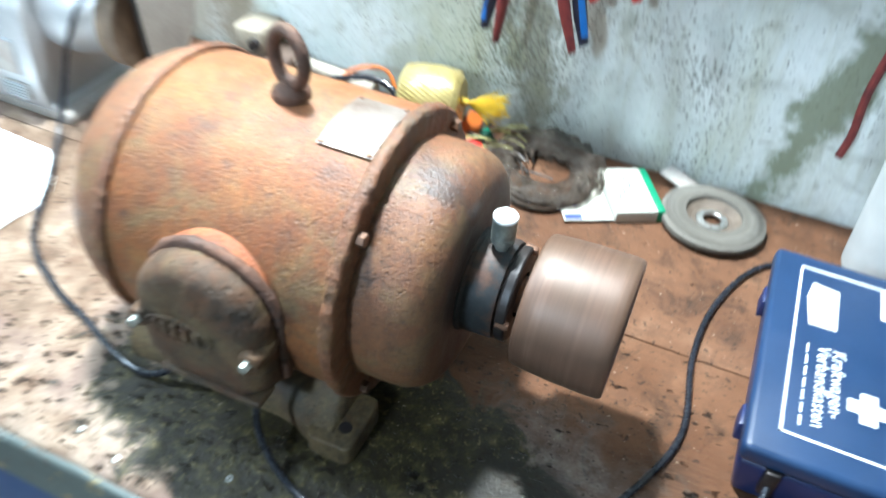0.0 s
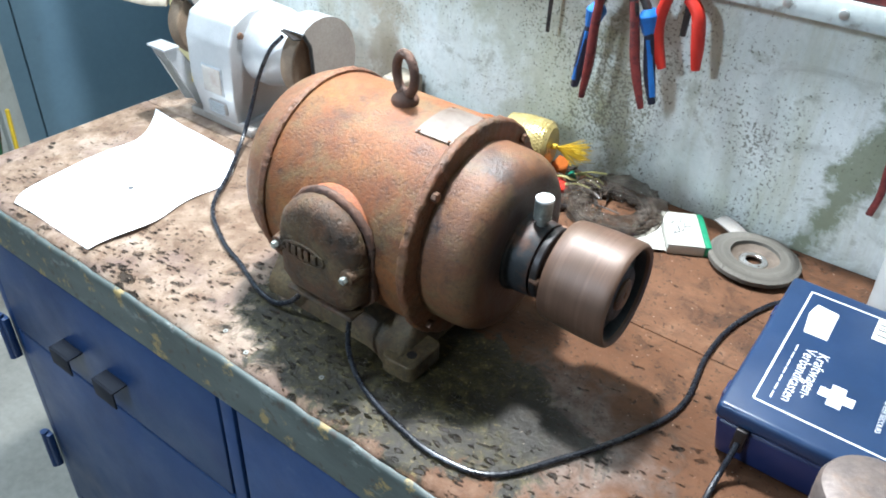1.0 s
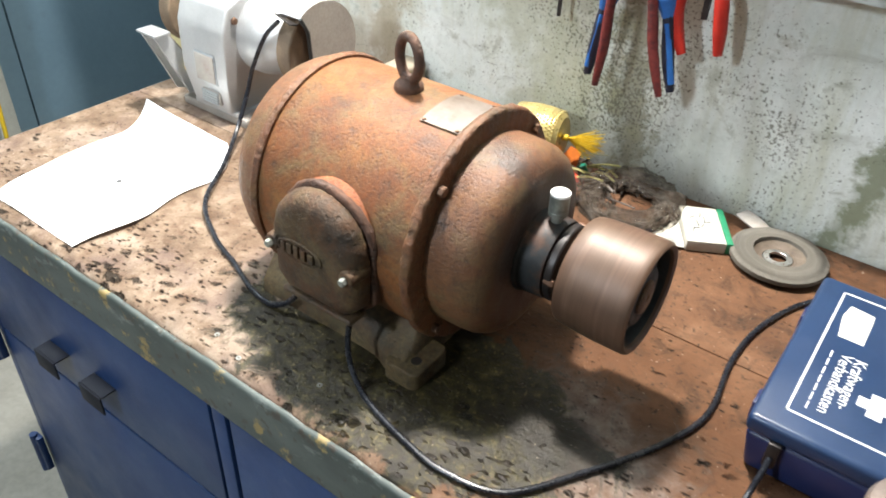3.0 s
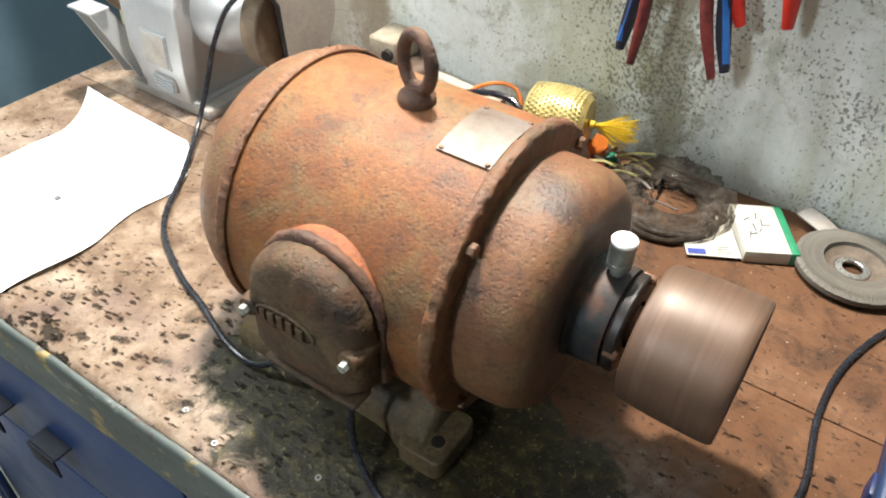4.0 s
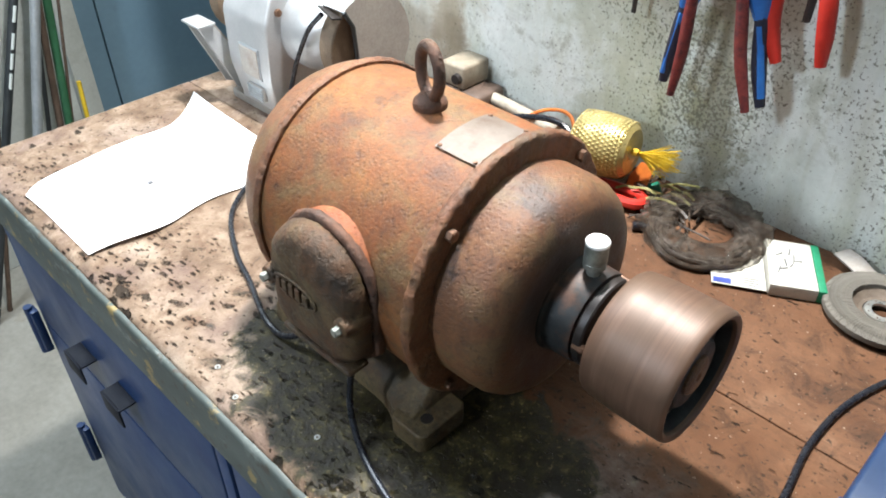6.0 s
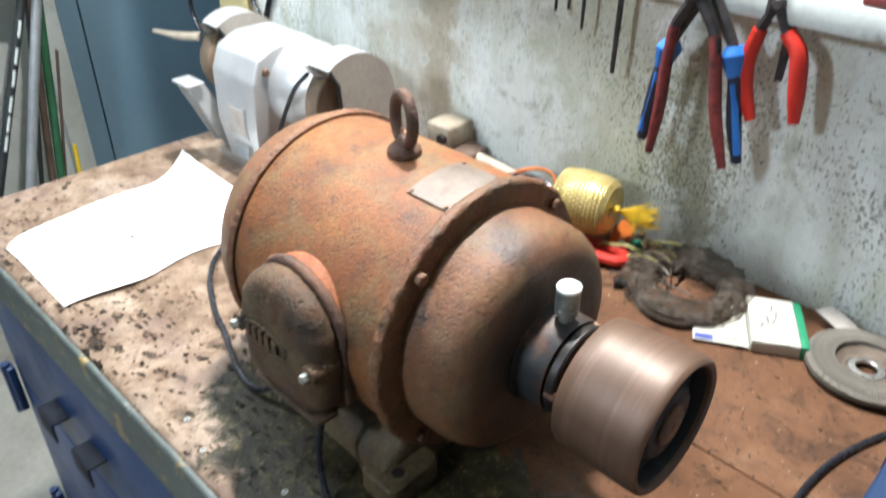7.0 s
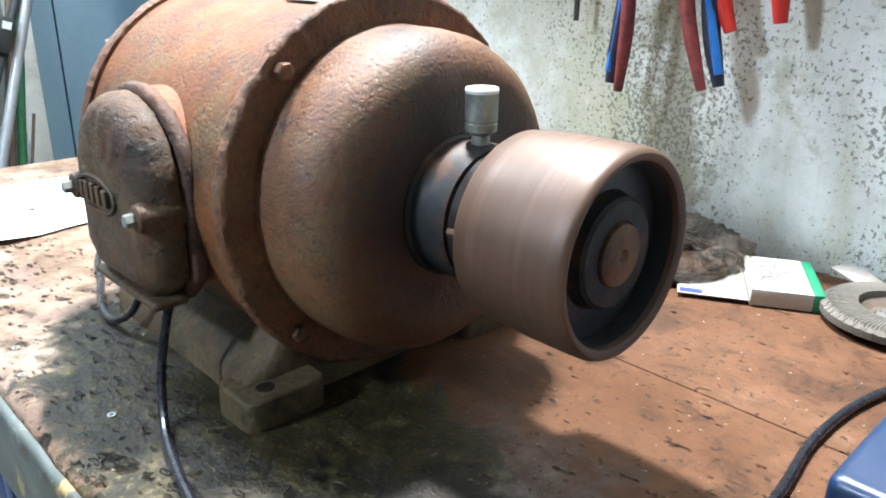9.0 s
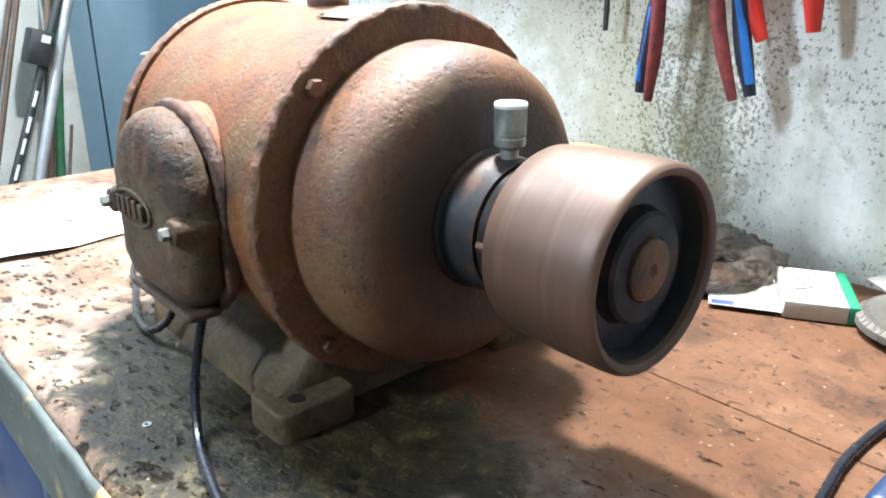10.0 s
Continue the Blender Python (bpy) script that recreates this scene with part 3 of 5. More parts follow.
def tube(points, radius, sides=10, bm=None, flat=1.0, n=8, straight=False):
    """A round rod along a smooth line; radius: one number or one for each point; flat squeezes it across."""
    bm = bm or bmesh.new()
    line = [Vector(q) for q in points] if straight else smooth_line(points, n)
    count = len(line)
    rads = radius if isinstance(radius, (list, tuple)) else None
    ref, rings = None, []
    for i, p in enumerate(line):
        d = (line[min(i + 1, count - 1)] - line[max(i - 1, 0)]).normalized()
        if ref is None:
            ref = d.orthogonal().normalized()
        ref = (ref - d * ref.dot(d)).normalized()
        side = d.cross(ref)
        if rads:
            f = i / (count - 1) * (len(rads) - 1)
            k = min(int(f), len(rads) - 2)
            r = rads[k] + (rads[k + 1] - rads[k]) * (f - k)
        else:
            r = radius
        rings.append([bm.verts.new(p + ref * r * math.cos(2 * math.pi * j / sides) + side * r * flat * math.sin(2 * math.pi * j / sides)) for j in range(sides)])
    for a, b in zip(rings, rings[1:]):
        for j in range(sides):
            bm.faces.new((a[j], a[(j + 1) % sides], b[(j + 1) % sides], b[j]))
    bm.faces.new(rings[0][::-1])
    bm.faces.new(rings[-1])
    return bm


def slab(outline, lift, m=None, bevel=0.0, bm=None):
    """A flat outline of (x, y) given depth along the local z; m places it."""
    bm = bm or bmesh.new()
    m = m or Matrix()
    low = [bm.verts.new((x, y, 0)) for x, y in outline]
    high = [bm.verts.new((x, y, lift)) for x, y in outline]
    n = len(outline)
    f0 = bm.faces.new(low[::-1])
    f1 = bm.faces.new(high)
    for i in range(n):
        bm.faces.new((low[i], low[(i + 1) % n], high[(i + 1) % n], high[i]))
    if bevel:
        bmesh.ops.bevel(bm, geom=list(f1.edges), offset=bevel, segments=3, profile=0.5, affect="EDGES")
    bmesh.ops.transform(bm, matrix=m, verts=[v for v in bm.verts])
    return bm


def axis_x(x, y, z):
    return Matrix.Translation((x, y, z))


def upright(x, y, z):
    """Places a lathe's axis along the world's z."""
    return Matrix.Translation((x, y, z)) @ pose(0, 0, 0, 0, -90, 0)


def roughen(bm, amount, scale, seed=0.0):
    bm.normal_update()
    for v in bm.verts:
        v.co += v.normal * noise.fractal(v.co * scale + Vector((seed, seed * 2, 0)), 1.0, 2.0, 3) * amount


def words(name, text, size, m, material, parent, squeeze=1.0):
    """Flat lettering with the built-in font, as a mesh."""
    cu = bpy.data.curves.new(name, "FONT")
    cu.body, cu.size, cu.extrude = text, size, 0.0
    tmp = bpy.data.objects.new(name, cu)
    scene.collection.objects.link(tmp)
    dg = bpy.context.evaluated_depsgraph_get()
    me = bpy.data.meshes.new_from_object(tmp.evaluated_get(dg))
    bpy.data.objects.remove(tmp)
    me.transform(m @ Matrix.Diagonal((squeeze, 1, 1, 1)))
    me.materials.clear()
    me.materials.append(material)
    ob = new(name, me)
    ob.parent = parent
    if parent.type == "EMPTY":
        ob.matrix_parent_inverse = parent.matrix_basis.inverted()
    return ob


# ---- setting ----
def structure(name, bm, material, label, category="", smooth=False):
    ob = part(name, bm, material, None, label, smooth)
    return tagged(ob, label, category or name.split("_")[0], kind="structure")


structure("floor", box(-3.2, 3.2, -3.6, 2.4, -0.1, 0.0), CONCRETE, "worn grey concrete workshop floor with brown stains")
# unseen ceiling, added to close the room and bounce the lamps' light
structure("ceiling", box(-3.2, 3.2, -3.6, 2.4, 2.8, 2.9), PLASTER, "unseen plain pale ceiling, added to bounce light")
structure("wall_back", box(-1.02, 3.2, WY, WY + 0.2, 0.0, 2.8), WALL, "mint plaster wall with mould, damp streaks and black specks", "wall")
# the four walls below are unseen, added to bounce light back as fill
structure("wall_right", box(3.2, 3.35, -3.6, 2.4, 0.0, 2.8), PLASTER, "unseen plain pale wall, added to bounce light", "wall")
structure("wall_front", box(-3.35, 3.35, -3.75, -3.6, 0.0, 2.8), PLASTER, "unseen plain pale wall facing the bench, added to bounce light", "wall")
structure("wall_left", box(-3.35, -3.2, -3.6, 2.4, 0.0, 2.8), PLASTER, "unseen plain pale wall, added to bounce light", "wall")
structure("wall_far", box(-3.35, 3.35, 2.4, 2.55, 0.0, 2.8), PLASTER, "unseen plain pale wall, added to bounce light", "wall")
structure("trim", box(-1.12, -1.0205, WY - 0.02, WY + 0.22, 0.0, 2.8, 0.003), CREAM, "yellowed wooden trim on the wall's end", "trim")


def partition():
    t = thing("partition", (-1.85, 1.3, 0), "grey-blue painted panel partition with a vertical joint", "partition", kind="structure")
    for y0, y1 in ((0.36, 0.5), (0.504, 1.55), (1.554, 2.39)):
        part("panel", box(-1.9, -1.83, y0, y1, 0.0, 2.78, 0.003), PANEL_BLUE, t)
    return t


partition()


def pale_board():
    t = thing("board", (-1.84, 0.0, 0), "pale dirty board standing upright behind the leaning rods", "board")
    part("sheet", box(-1.86, -1.82, -0.75, 0.43, 0.0, 2.1, 0.004), PALE_BOARD, t)
    part("edge_strip", box(-1.82, -1.79, 0.375, 0.43, 0.0, 2.1, 0.003), PALE_BOARD, t)
    return t


pale_board()


# ---- bench ----
def workbench():
    t = thing("workbench", (-0.2, 0.2, 0), "steel workbench with a stained wooden top and blue cabinet front", "workbench")
    part("plank", box(-0.82, 1.3, 0.2406, WY - 0.0026, BZ - 0.045, BZ, 0.0015), WOOD, t)
    # the front board has a worn, uneven nose
    bm = bmesh.new()
    rows = []
    for i in range(425):
        x = -0.82 + 0.005 * i
        w = 0.0035 * noise.fractal(Vector((x * 14, 3.1, 0)), 1.0, 2.0, 4)
        d = abs(0.0035 * noise.fractal(Vector((x * 22, 7.7, 0)), 1.0, 2.0, 4))
        sec = [(0.2394, BZ - 0.045), (0.2394, BZ - 0.001), (0.2384, BZ), (-0.104 + w, BZ), (-0.1115 + w * 0.8, BZ - 0.0012 - d * 0.4), (-0.1165 + w * 0.5, BZ - 0.0035 - d), (-0.1188, BZ - 0.008 - d), (-0.1188, BZ - 0.045)]
        rows.append([bm.verts.new((x, y, z)) for y, z in sec])
    for p, q in zip(rows, rows[1:]):
        for k in range(8):
            bm.faces.new((p[k], p[(k + 1) % 8], q[(k + 1) % 8], q[k]))
    bm.faces.new(rows[0])
    bm.faces.new(rows[-1][::-1])
    part("plank", bm, WOOD, t, angle=60)
    bm = bmesh.new()
    rows = []
    for i in range(425):
        x = -0.822 + 0.005 * i
        top = BZ - 0.0045 + 0.003 * noise.fractal(Vector((x * 25, 1.3, 0)), 1.0, 2.0, 4)
        rows.append([bm.verts.new((x, y, z)) for y, z in ((-0.119, 0.803), (-0.119, top), (-0.1225, top + 0.0004), (-0.1252, top - 0.0024), (-0.1258, top - 0.008), (-0.1258, 0.803))])
    for p, q in zip(rows, rows[1:]):
        for k in range(6):
            bm.faces.new((p[k], p[(k + 1) % 6], q[(k + 1) % 6], q[k]))
    bm.faces.new(rows[0])
    bm.faces.new(rows[-1][::-1])
    part("edge_angle", bm, EDGE_GREEN, t, "chipped grey-green steel edge", angle=60)
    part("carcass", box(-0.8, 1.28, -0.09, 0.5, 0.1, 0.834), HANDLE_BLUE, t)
    part("plinth", box(-0.78, 1.25, -0.05, 0.48, 0.0, 0.1), IRON_BLACK, t)
    y0, y1 = -0.1185, -0.0905
    part("stile", box(-0.805, -0.78, y0 + 0.003, y1, 0.09, 0.795, 0.002), FRONT_BLUE, t)
    drawer = part("drawer", box(-0.777, -0.218, y0, y1, 0.588, 0.788, 0.003), FRONT_BLUE, t, "scratched blue steel drawer front")
    door = part("door", box(-0.777, -0.218, y0, y1, 0.12, 0.583, 0.003), FRONT_BLUE, t, "scratched blue steel door")
    part("stile", box(-0.21, -0.186, y0 - 0.001, y1, 0.09, 0.796, 0.002), FRONT_BLUE, t)
    part("panel", box(-0.18, 0.5, y0, y1, 0.12, 0.788, 0.003), FRONT_BLUE, t)
    part("panel", box(0.506, 1.27, y0, y1, 0.12, 0.795, 0.003), FRONT_BLUE, t)
    for x, own, z in ((-0.578, drawer, 0.66), (-0.463, drawer, 0.664)):
        bm = box(x - 0.026, x + 0.026, y0 - 0.023, y0, z, z + 0.003, 0.001)
        box(x - 0.026, x + 0.026, y0 - 0.026, y0 - 0.023, z - 0.03, z + 0.003, 0.001, bm=bm)
        part("handle", bm, HANDLE_BLUE, own, "dark bent sheet handle")
    for z in (0.56, 0.26):
        bm = box(-0.815, -0.79, y0 - 0.014, y0 - 0.001, z - 0.045, z + 0.045, 0.003)
        lathe([(-0.05, 0.0), (-0.05, 0.007), (0.05, 0.007), (0.05, 0.0)], upright(-0.806, y0 - 0.012, z), 12, bm)
        part("hinge", bm, FRONT_BLUE, door, "blue painted hinge")
    return t


workbench()


# ---- motor ----
def motor():
    t = thing("electric_motor", (-0.1, AY, BZ), "old rusted cast-iron electric motor with a belt pulley on the bench", "motor")
    M = axis_x(0, AY, AZ)
    # body shell
    prof = [(-0.206, 0.1), (-0.206, 0.124), (-0.204, 0.125), (-0.1, 0.1252), (-0.003, 0.125), (-0.003, 0.1)]
    bm = lathe(prof, M, 128)
    part("body", bm, RUST, t, "orange-brown rusted cylindrical housing")
    # raised rim and rear bell
    bm = lathe([(-0.216, 0.12), (-0.216, 0.1275), (-0.2145, 0.1288), (-0.212, 0.1294), (-0.2095, 0.1294), (-0.207, 0.1287), (-0.2055, 0.1275), (-0.2055, 0.12)], M, 320)
    roughen(bm, 0.0012, 210, 5)
    part("rear_rim", bm, RUST_RIM, t)
    bell = [(-0.213, 0.1245), (-0.22, 0.1235), (-0.238, 0.119), (-0.252, 0.111), (-0.264, 0.099), (-0.273, 0.083), (-0.284, 0.05), (-0.285, 0.0)]
    part("rear_bell", lathe(bell, M, 128), RUST_BROWN, t)
    # flange and front bell
    fl = [(-0.0085, 0.12), (-0.0085, 0.1262), (-0.0078, 0.1284), (-0.006, 0.1297), (-0.003, 0.1301), (0.0, 0.1299), (0.0022, 0.1289), (0.0033, 0.127), (0.0035, 0.1245), (0.0035, 0.1)]
    bm = lathe(fl, M, 256)
    roughen(bm, 0.0015, 140)
    part("flange", bm, RUST_RIM, t, "rough crusted rusty flange ring")
    fb = [(0.002, 0.1075), (0.006, 0.1068), (0.03, 0.1064), (0.043, 0.105), (0.0535, 0.1005), (0.061, 0.093), (0.0652, 0.083), (0.0664, 0.072),
          (0.0645, 0.056), (0.066, 0.048), (0.066, 0.04)]
    part("front_bell", lathe(fb, M, 128), RUST_BELL, t, "brown rusted rounded end bell")
    hub = [(0.06, 0.046), (0.068, 0.0455), (0.07, 0.0435), (0.094, 0.0425), (0.0965, 0.0415), (0.0965, 0.037), (0.099, 0.037), (0.1, 0.0355), (0.1, 0.0)]
    hub_ob = part("bearing_hub", lathe(hub, M, 96), IRON_HUB, t, "greasy dark bearing housing")
    part("hub_ring", lathe([(0.0985, 0.03), (0.0985, 0.04), (0.1, 0.0415), (0.106, 0.0415), (0.1075, 0.04), (0.1075, 0.02)], M, 96), IRON_BLACK, hub_ob, "black oil flinger ring")
    for a in (60, 180, 300):
        y, z = AY + 0.0385 * math.cos(radians(a)), AZ + 0.0385 * math.sin(radians(a))
        part("set_screw", lathe([(0.1, 0.0), (0.1, 0.0042), (0.1085, 0.0042), (0.1105, 0.003), (0.1105, 0.0)], axis_x(0, y, z), 8), BOLT, hub_ob)
    part("shaft", lathe([(0.06, 0.0), (0.06, 0.016), (0.175, 0.016), (0.1856, 0.0178), (0.1885, 0.0172), (0.19, 0.015), (0.19, 0.004), (0.186, 0.0)], M, 48), RUST_BROWN, t, "rust-brown steel shaft end with a centre hole")
    # pulley
    pl = [(0.1165, 0.03), (0.1165, 0.052), (0.1175, 0.0545), (0.12, 0.056), (0.1335, 0.0575), (0.155, 0.0585), (0.182, 0.0587), (0.19, 0.0583), (0.1928, 0.0572), (0.194, 0.0556),
          (0.1937, 0.0538), (0.192, 0.0515), (0.1885, 0.0505), (0.176, 0.0495), (0.176, 0.033), (0.178, 0.0315), (0.184, 0.0305), (0.1855, 0.029), (0.1855, 0.016), (0.1165, 0.016)]
    pul = part("pulley", lathe(pl, M, 128, closed=True), PULLEY, t, "smooth worn steel flat-belt pulley")
    part("pulley_bore", lathe([(0.1888, 0.0501), (0.1768, 0.0492), (0.1768, 0.0328)], M, 96), BORE, pul, "oily black inside of the pulley")
    part("pulley_boss", lathe([(0.1769, 0.0335), (0.1785, 0.0322), (0.1845, 0.0312), (0.1865, 0.0292), (0.1865, 0.0185), (0.1845, 0.0182)], M, 64), IRON_HUB, pul, "greasy dark pulley boss")
    # flange bolts
    for a in (135, 225, 45, 315):
        y, z = AY + 0.1185 * math.cos(radians(a)), AZ + 0.1185 * math.sin(radians(a))
        bm = lathe([(0.003, 0.0), (0.003, 0.0056), (0.0092, 0.0056), (0.01, 0.0047), (0.01, 0.0)], axis_x(0, y, z), 6)
        part("flange_bolt", bm, BOLT, t, "rusty hexagonal bolt head", smooth=False)
    # oil cup
    cup = part("oil_cup", lathe([(0, 0), (0, 0.0055), (0.007, 0.0055), (0.0085, 0.0075), (0.0095, 0.0095), (0.014, 0.0098), (0.0145, 0.0093), (0.0155, 0.0093), (0.016, 0.0098), (0.0318, 0.0098), (0.0318, 0)], upright(0.085, AY, 1.0605), 32), CUP, t, "tarnished nickel oil cup")
    part("cap", lathe([(0.0319, 0.0), (0.0319, 0.0099), (0.0338, 0.0101), (0.035, 0.0094), (0.035, 0.0)], upright(0.085, AY, 1.0605), 32), CUP_TOP, cup, "nickel cap with the lamp's highlight painted near-white")
    part("neck", lathe([(-0.012, 0.0), (-0.012, 0.009), (-0.004, 0.0085), (0.0005, 0.0065), (0.0005, 0.0)], upright(0.085, AY, 1.0605), 24), IRON_HUB, cup)
    # eyebolt
    ez = AZ + 0.1255
    bm = lathe([(-0.006, 0.0), (-0.006, 0.0145), (0.003, 0.0155), (0.0065, 0.0148), (0.0095, 0.012), (0.012, 0.0088), (0.014, 0.008), (0.014, 0.0)], upright(-0.101, AY, ez - 0.001), 32)
    eye = part("eyebolt", bm, RUST_DARK, t, "dark rusted lifting eyebolt")
    ring = [(-0.101 + 0.0175 * math.sin(a) * 0.95, AY - 0.0175 * math.sin(a) * 0.3, ez + 0.032 - 0.0225 * math.cos(a)) for a in [2 * math.pi * i / 40 for i in range(41)]]
    part("ring", tube(ring, 0.0054, 12, straight=True), RUST_DARK, eye)
    # nameplate, bent to the body
    bm = bmesh.new()
    a0, a1, n = radians(78.0), radians(108.5), 12
    grid = [[bm.verts.new((x, AY + (0.1253 + dz) * math.cos(a0 + (a1 - a0) * i / n), AZ + (0.1253 + dz) * math.sin(a0 + (a1 - a0) * i / n))) for i in range(n + 1)] for x, dz in
            ((-0.0552, 0.0002), (-0.0552, 0.0016), (-0.0092, 0.0016), (-0.0092, 0.0002))]
    for p, q in zip(grid, grid[1:]):
        for i in range(n):
            bm.faces.new((p[i], p[i + 1], q[i + 1], q[i]))
    plate = part("nameplate", bm, PLATE, t, "worn bare aluminium nameplate")
    for x in (-0.052, -0.0125):
        for a in (a0 + 0.02, a1 - 0.02):
            c = Matrix.Translation((x, AY + 0.1269 * math.cos(a), AZ + 0.1269 * math.sin(a))) @ pose(0, 0, 0, 0, -90, 0)
            part("rivet", lathe([(0, 0.0022), (0.0012, 0.0017), (0.0016, 0.0)], c, 10), BOLT, plate)
    # cast base: one casting with four pads
    half = [(-0.003, 0.0), (-0.001, 0.018), (0.008, 0.03), (0.02, 0.046), (0.033, 0.06), (0.055, 0.072)]
    flare = [(-0.014, 0.0), (-0.014, 0.02), (0.008, 0.027), (0.024, 0.044), (0.034, 0.062), (0.055, 0.072)]
    bm = bmesh.new()
    rows = []
    for x, f, top in ((-0.0065, 1.0, 0.015), (-0.0105, 1.0, 0.22), (-0.0145, 1.0, 0.5), (-0.018, 1.0, 0.8), (-0.022, 1.0, 1.0), (-0.034, 0.85, 1.0), (-0.045, 0.4, 1.0), (-0.056, 0.1, 1.0), (-0.07, 0.0, 1.0), (-0.175, 0.0, 1.0), (-0.19, 0.0, 1.0), (-0.205, 0.0, 1.0), (-0.232, 0.0, 1.0)):
        near = [(w[0] + (g[0] - w[0]) * f, min(w[1] + (g[1] - w[1]) * f, 0.02 + 0.06 * top)) for w, g in zip(half, flare)]
        full = near + [(2 * AY - y, z) for y, z in near[::-1]]
        rows.append([bm.verts.new((x, y, BZ + z)) for y, z in full])
    for p, q in zip(rows, rows[1:]):
        for i in range(len(p) - 1):
            bm.faces.new((p[i], p[i + 1], q[i + 1], q[i]))
    bm.faces.new(rows[0])
    bm.faces.new(rows[-1][::-1])
    base = part("base", bm, RUST_FOOT, t, "oily cast-iron base", angle=60)
    for x0 in (-0.03, -0.235):
        for side in (0, 1):
            r, x1, y0, y1 = 0.009, x0 + 0.0445, (-0.021 if x0 > -0.1 else 0.008), 0.04
            out = []
            for cx_, cy_, a in ((x1 - r, y0 + r, -90), (x1 - r, y1 - r, 0), (x0 + r, y1 - r, 90), (x0 + r, y0 + r, 180)):
                out += [(cx_ + r * math.cos(radians(a + 22.5 * k)), cy_ + r * math.sin(radians(a + 22.5 * k))) for k in range(5)]
            bm = slab(out, 0.0215, Matrix.Translation((0, 0, BZ)), 0.0025)
            if side:
                bmesh.ops.transform(bm, matrix=Matrix.Translation((0, 2 * AY, 0)) @ Matrix.Diagonal((1, -1, 1, 1)), verts=bm.verts)
            roughen(bm, 0.0004, 70, 3)
            foot = part("foot", bm, RUST_FOOT, t, "oily cast-iron mounting foot")
            part("bolt_hole", lathe([(0.0, 0.0), (0.0, 0.0062), (0.0008, 0.0062), (0.0006, 0.0)], upright(x0 + 0.03, (2 * AY - (0.0 if x0 > -0.1 else 0.02)) if side else (0.0 if x0 > -0.1 else 0.02), BZ + 0.0212), 20), IRON_BLACK, foot, "dark bolt hole")
    # terminal box
    cx, zb = -0.101, 0.955
    def arch(w, top, bottom, n=20, corner=0.012):
        r = w / 2
        pts = [(-r + corner, bottom), (r - corner, bottom), (r, bottom + corner)]
        zc = top - r
        pts += [(r * math.cos(math.pi * i / n), zc + r * math.sin(math.pi * i / n)) for i in range(n + 1)]
        return pts + [(-r, bottom + corner)]
    face = Matrix(((1, 0, 0, cx), (0, 0, -1, 0), (0, 1, 0, 0), (0, 0, 0, 1)))
    tb = part("terminal_box", slab(arch(0.1195, 1.0855, 0.962), 0.0665, Matrix.Translation((0, 0.052, 0)) @ face), RUST_RED, t, "bright red-rusted terminal box neck")
    def loft(levels, w, top, bottom, corner):
        """Stacks arches: levels of (depth towards the front, inset)."""
        bm = bmesh.new()
        rows = [[bm.verts.new(face @ Vector((x, z, d))) for x, z in arch(w - 2 * i, top - i, bottom + i, 48, max(0.002, corner - i * 0.6))] for d, i in levels]
        for p, q in zip(rows, rows[1:]):
            for k in range(len(p)):
                bm.faces.new((p[k], p[(k + 1) % len(p)], q[(k + 1) % len(p)], q[k]))
        bm.faces.new(rows[-1])
        bm.faces.new(rows[0][::-1])
        return bm
    lip = loft([(0.0115, 0.004), (0.0125, 0.001), (0.0145, 0.0), (0.0185, 0.0), (0.0205, 0.0012), (0.0215, 0.004)], 0.1255, 1.089, 0.952, 0.02)
    roughen(lip, 0.0016, 130)
    part("box_lip", lip, RUST_DARK, tb, angle=60)
    lid = loft([(0.0205, 0.0045), (0.0225, 0.0015), (0.0245, 0.0), (0.031, 0.0004), (0.0365, 0.0022), (0.0415, 0.0058), (0.045, 0.0105), (0.0468, 0.016), (0.0475, 0.023), (0.0478, 0.032), (0.048, 0.042)], 0.118, 1.0845, 0.954, 0.02)
    roughen(lid, 0.0013, 110)
    lid_ob = part("lid", lid, RUST_LID, tb, "dusty cast-iron terminal cover with raised worn marks", angle=60)
    part("lower_lip", box(cx - 0.047, cx + 0.05, -0.0455, -0.0212, 0.951, 0.9572, 0.0028, 3), RUST_LID, tb)
    # worn raised oval mark on the cover, as plain bars in a frame
    oval = [(cx - 0.012 + 0.03 * math.cos(a), -0.049, 1.018 + 0.0115 * math.sin(a)) for a in [2 * math.pi * i / 36 for i in range(37)]]
    part("raised_oval", tube(oval, 0.0014, 6, straight=True), RUST_LID, tb)
    for i, (dx, w, hgt) in enumerate(((-0.0215, 0.0055, 0.011), (-0.013, 0.0068, 0.0125), (-0.0035, 0.0062, 0.014), (0.006, 0.0066, 0.013), (0.0165, 0.0072, 0.0115))):
        x = cx - 0.012 + dx
        part("raised_bar", box(x - w / 2, x + w / 2, -0.0512, -0.0475, 1.018 - hgt / 2, 1.018 + hgt / 2, 0.0008), RUST_LID, tb)
    for x in (-0.1515, -0.0505):
        bm = lathe([(-0.02, 0.0105), (0.004, 0.0095), (0.0075, 0.0085), (0.0085, 0.007), (0.0085, 0)], Matrix.Translation((x, -0.0425, 1.0155)) @ pose(0, 0, 0, 0, 0, -90), 20)
        part("screw_boss", bm, RUST_LID, tb)
        bm = lathe([(0.0, 0.0046), (0.0015, 0.0046), (0.0055, 0.0043), (0.0062, 0.0034), (0.0062, 0)], Matrix.Translation((x, -0.051, 1.0155)) @ pose(0, 0, 0, 0, 0, -90), 6)
        part("cover_screw", bm, CUP, tb, "bright zinc hexagonal screw", smooth=False)
    return t


motor()


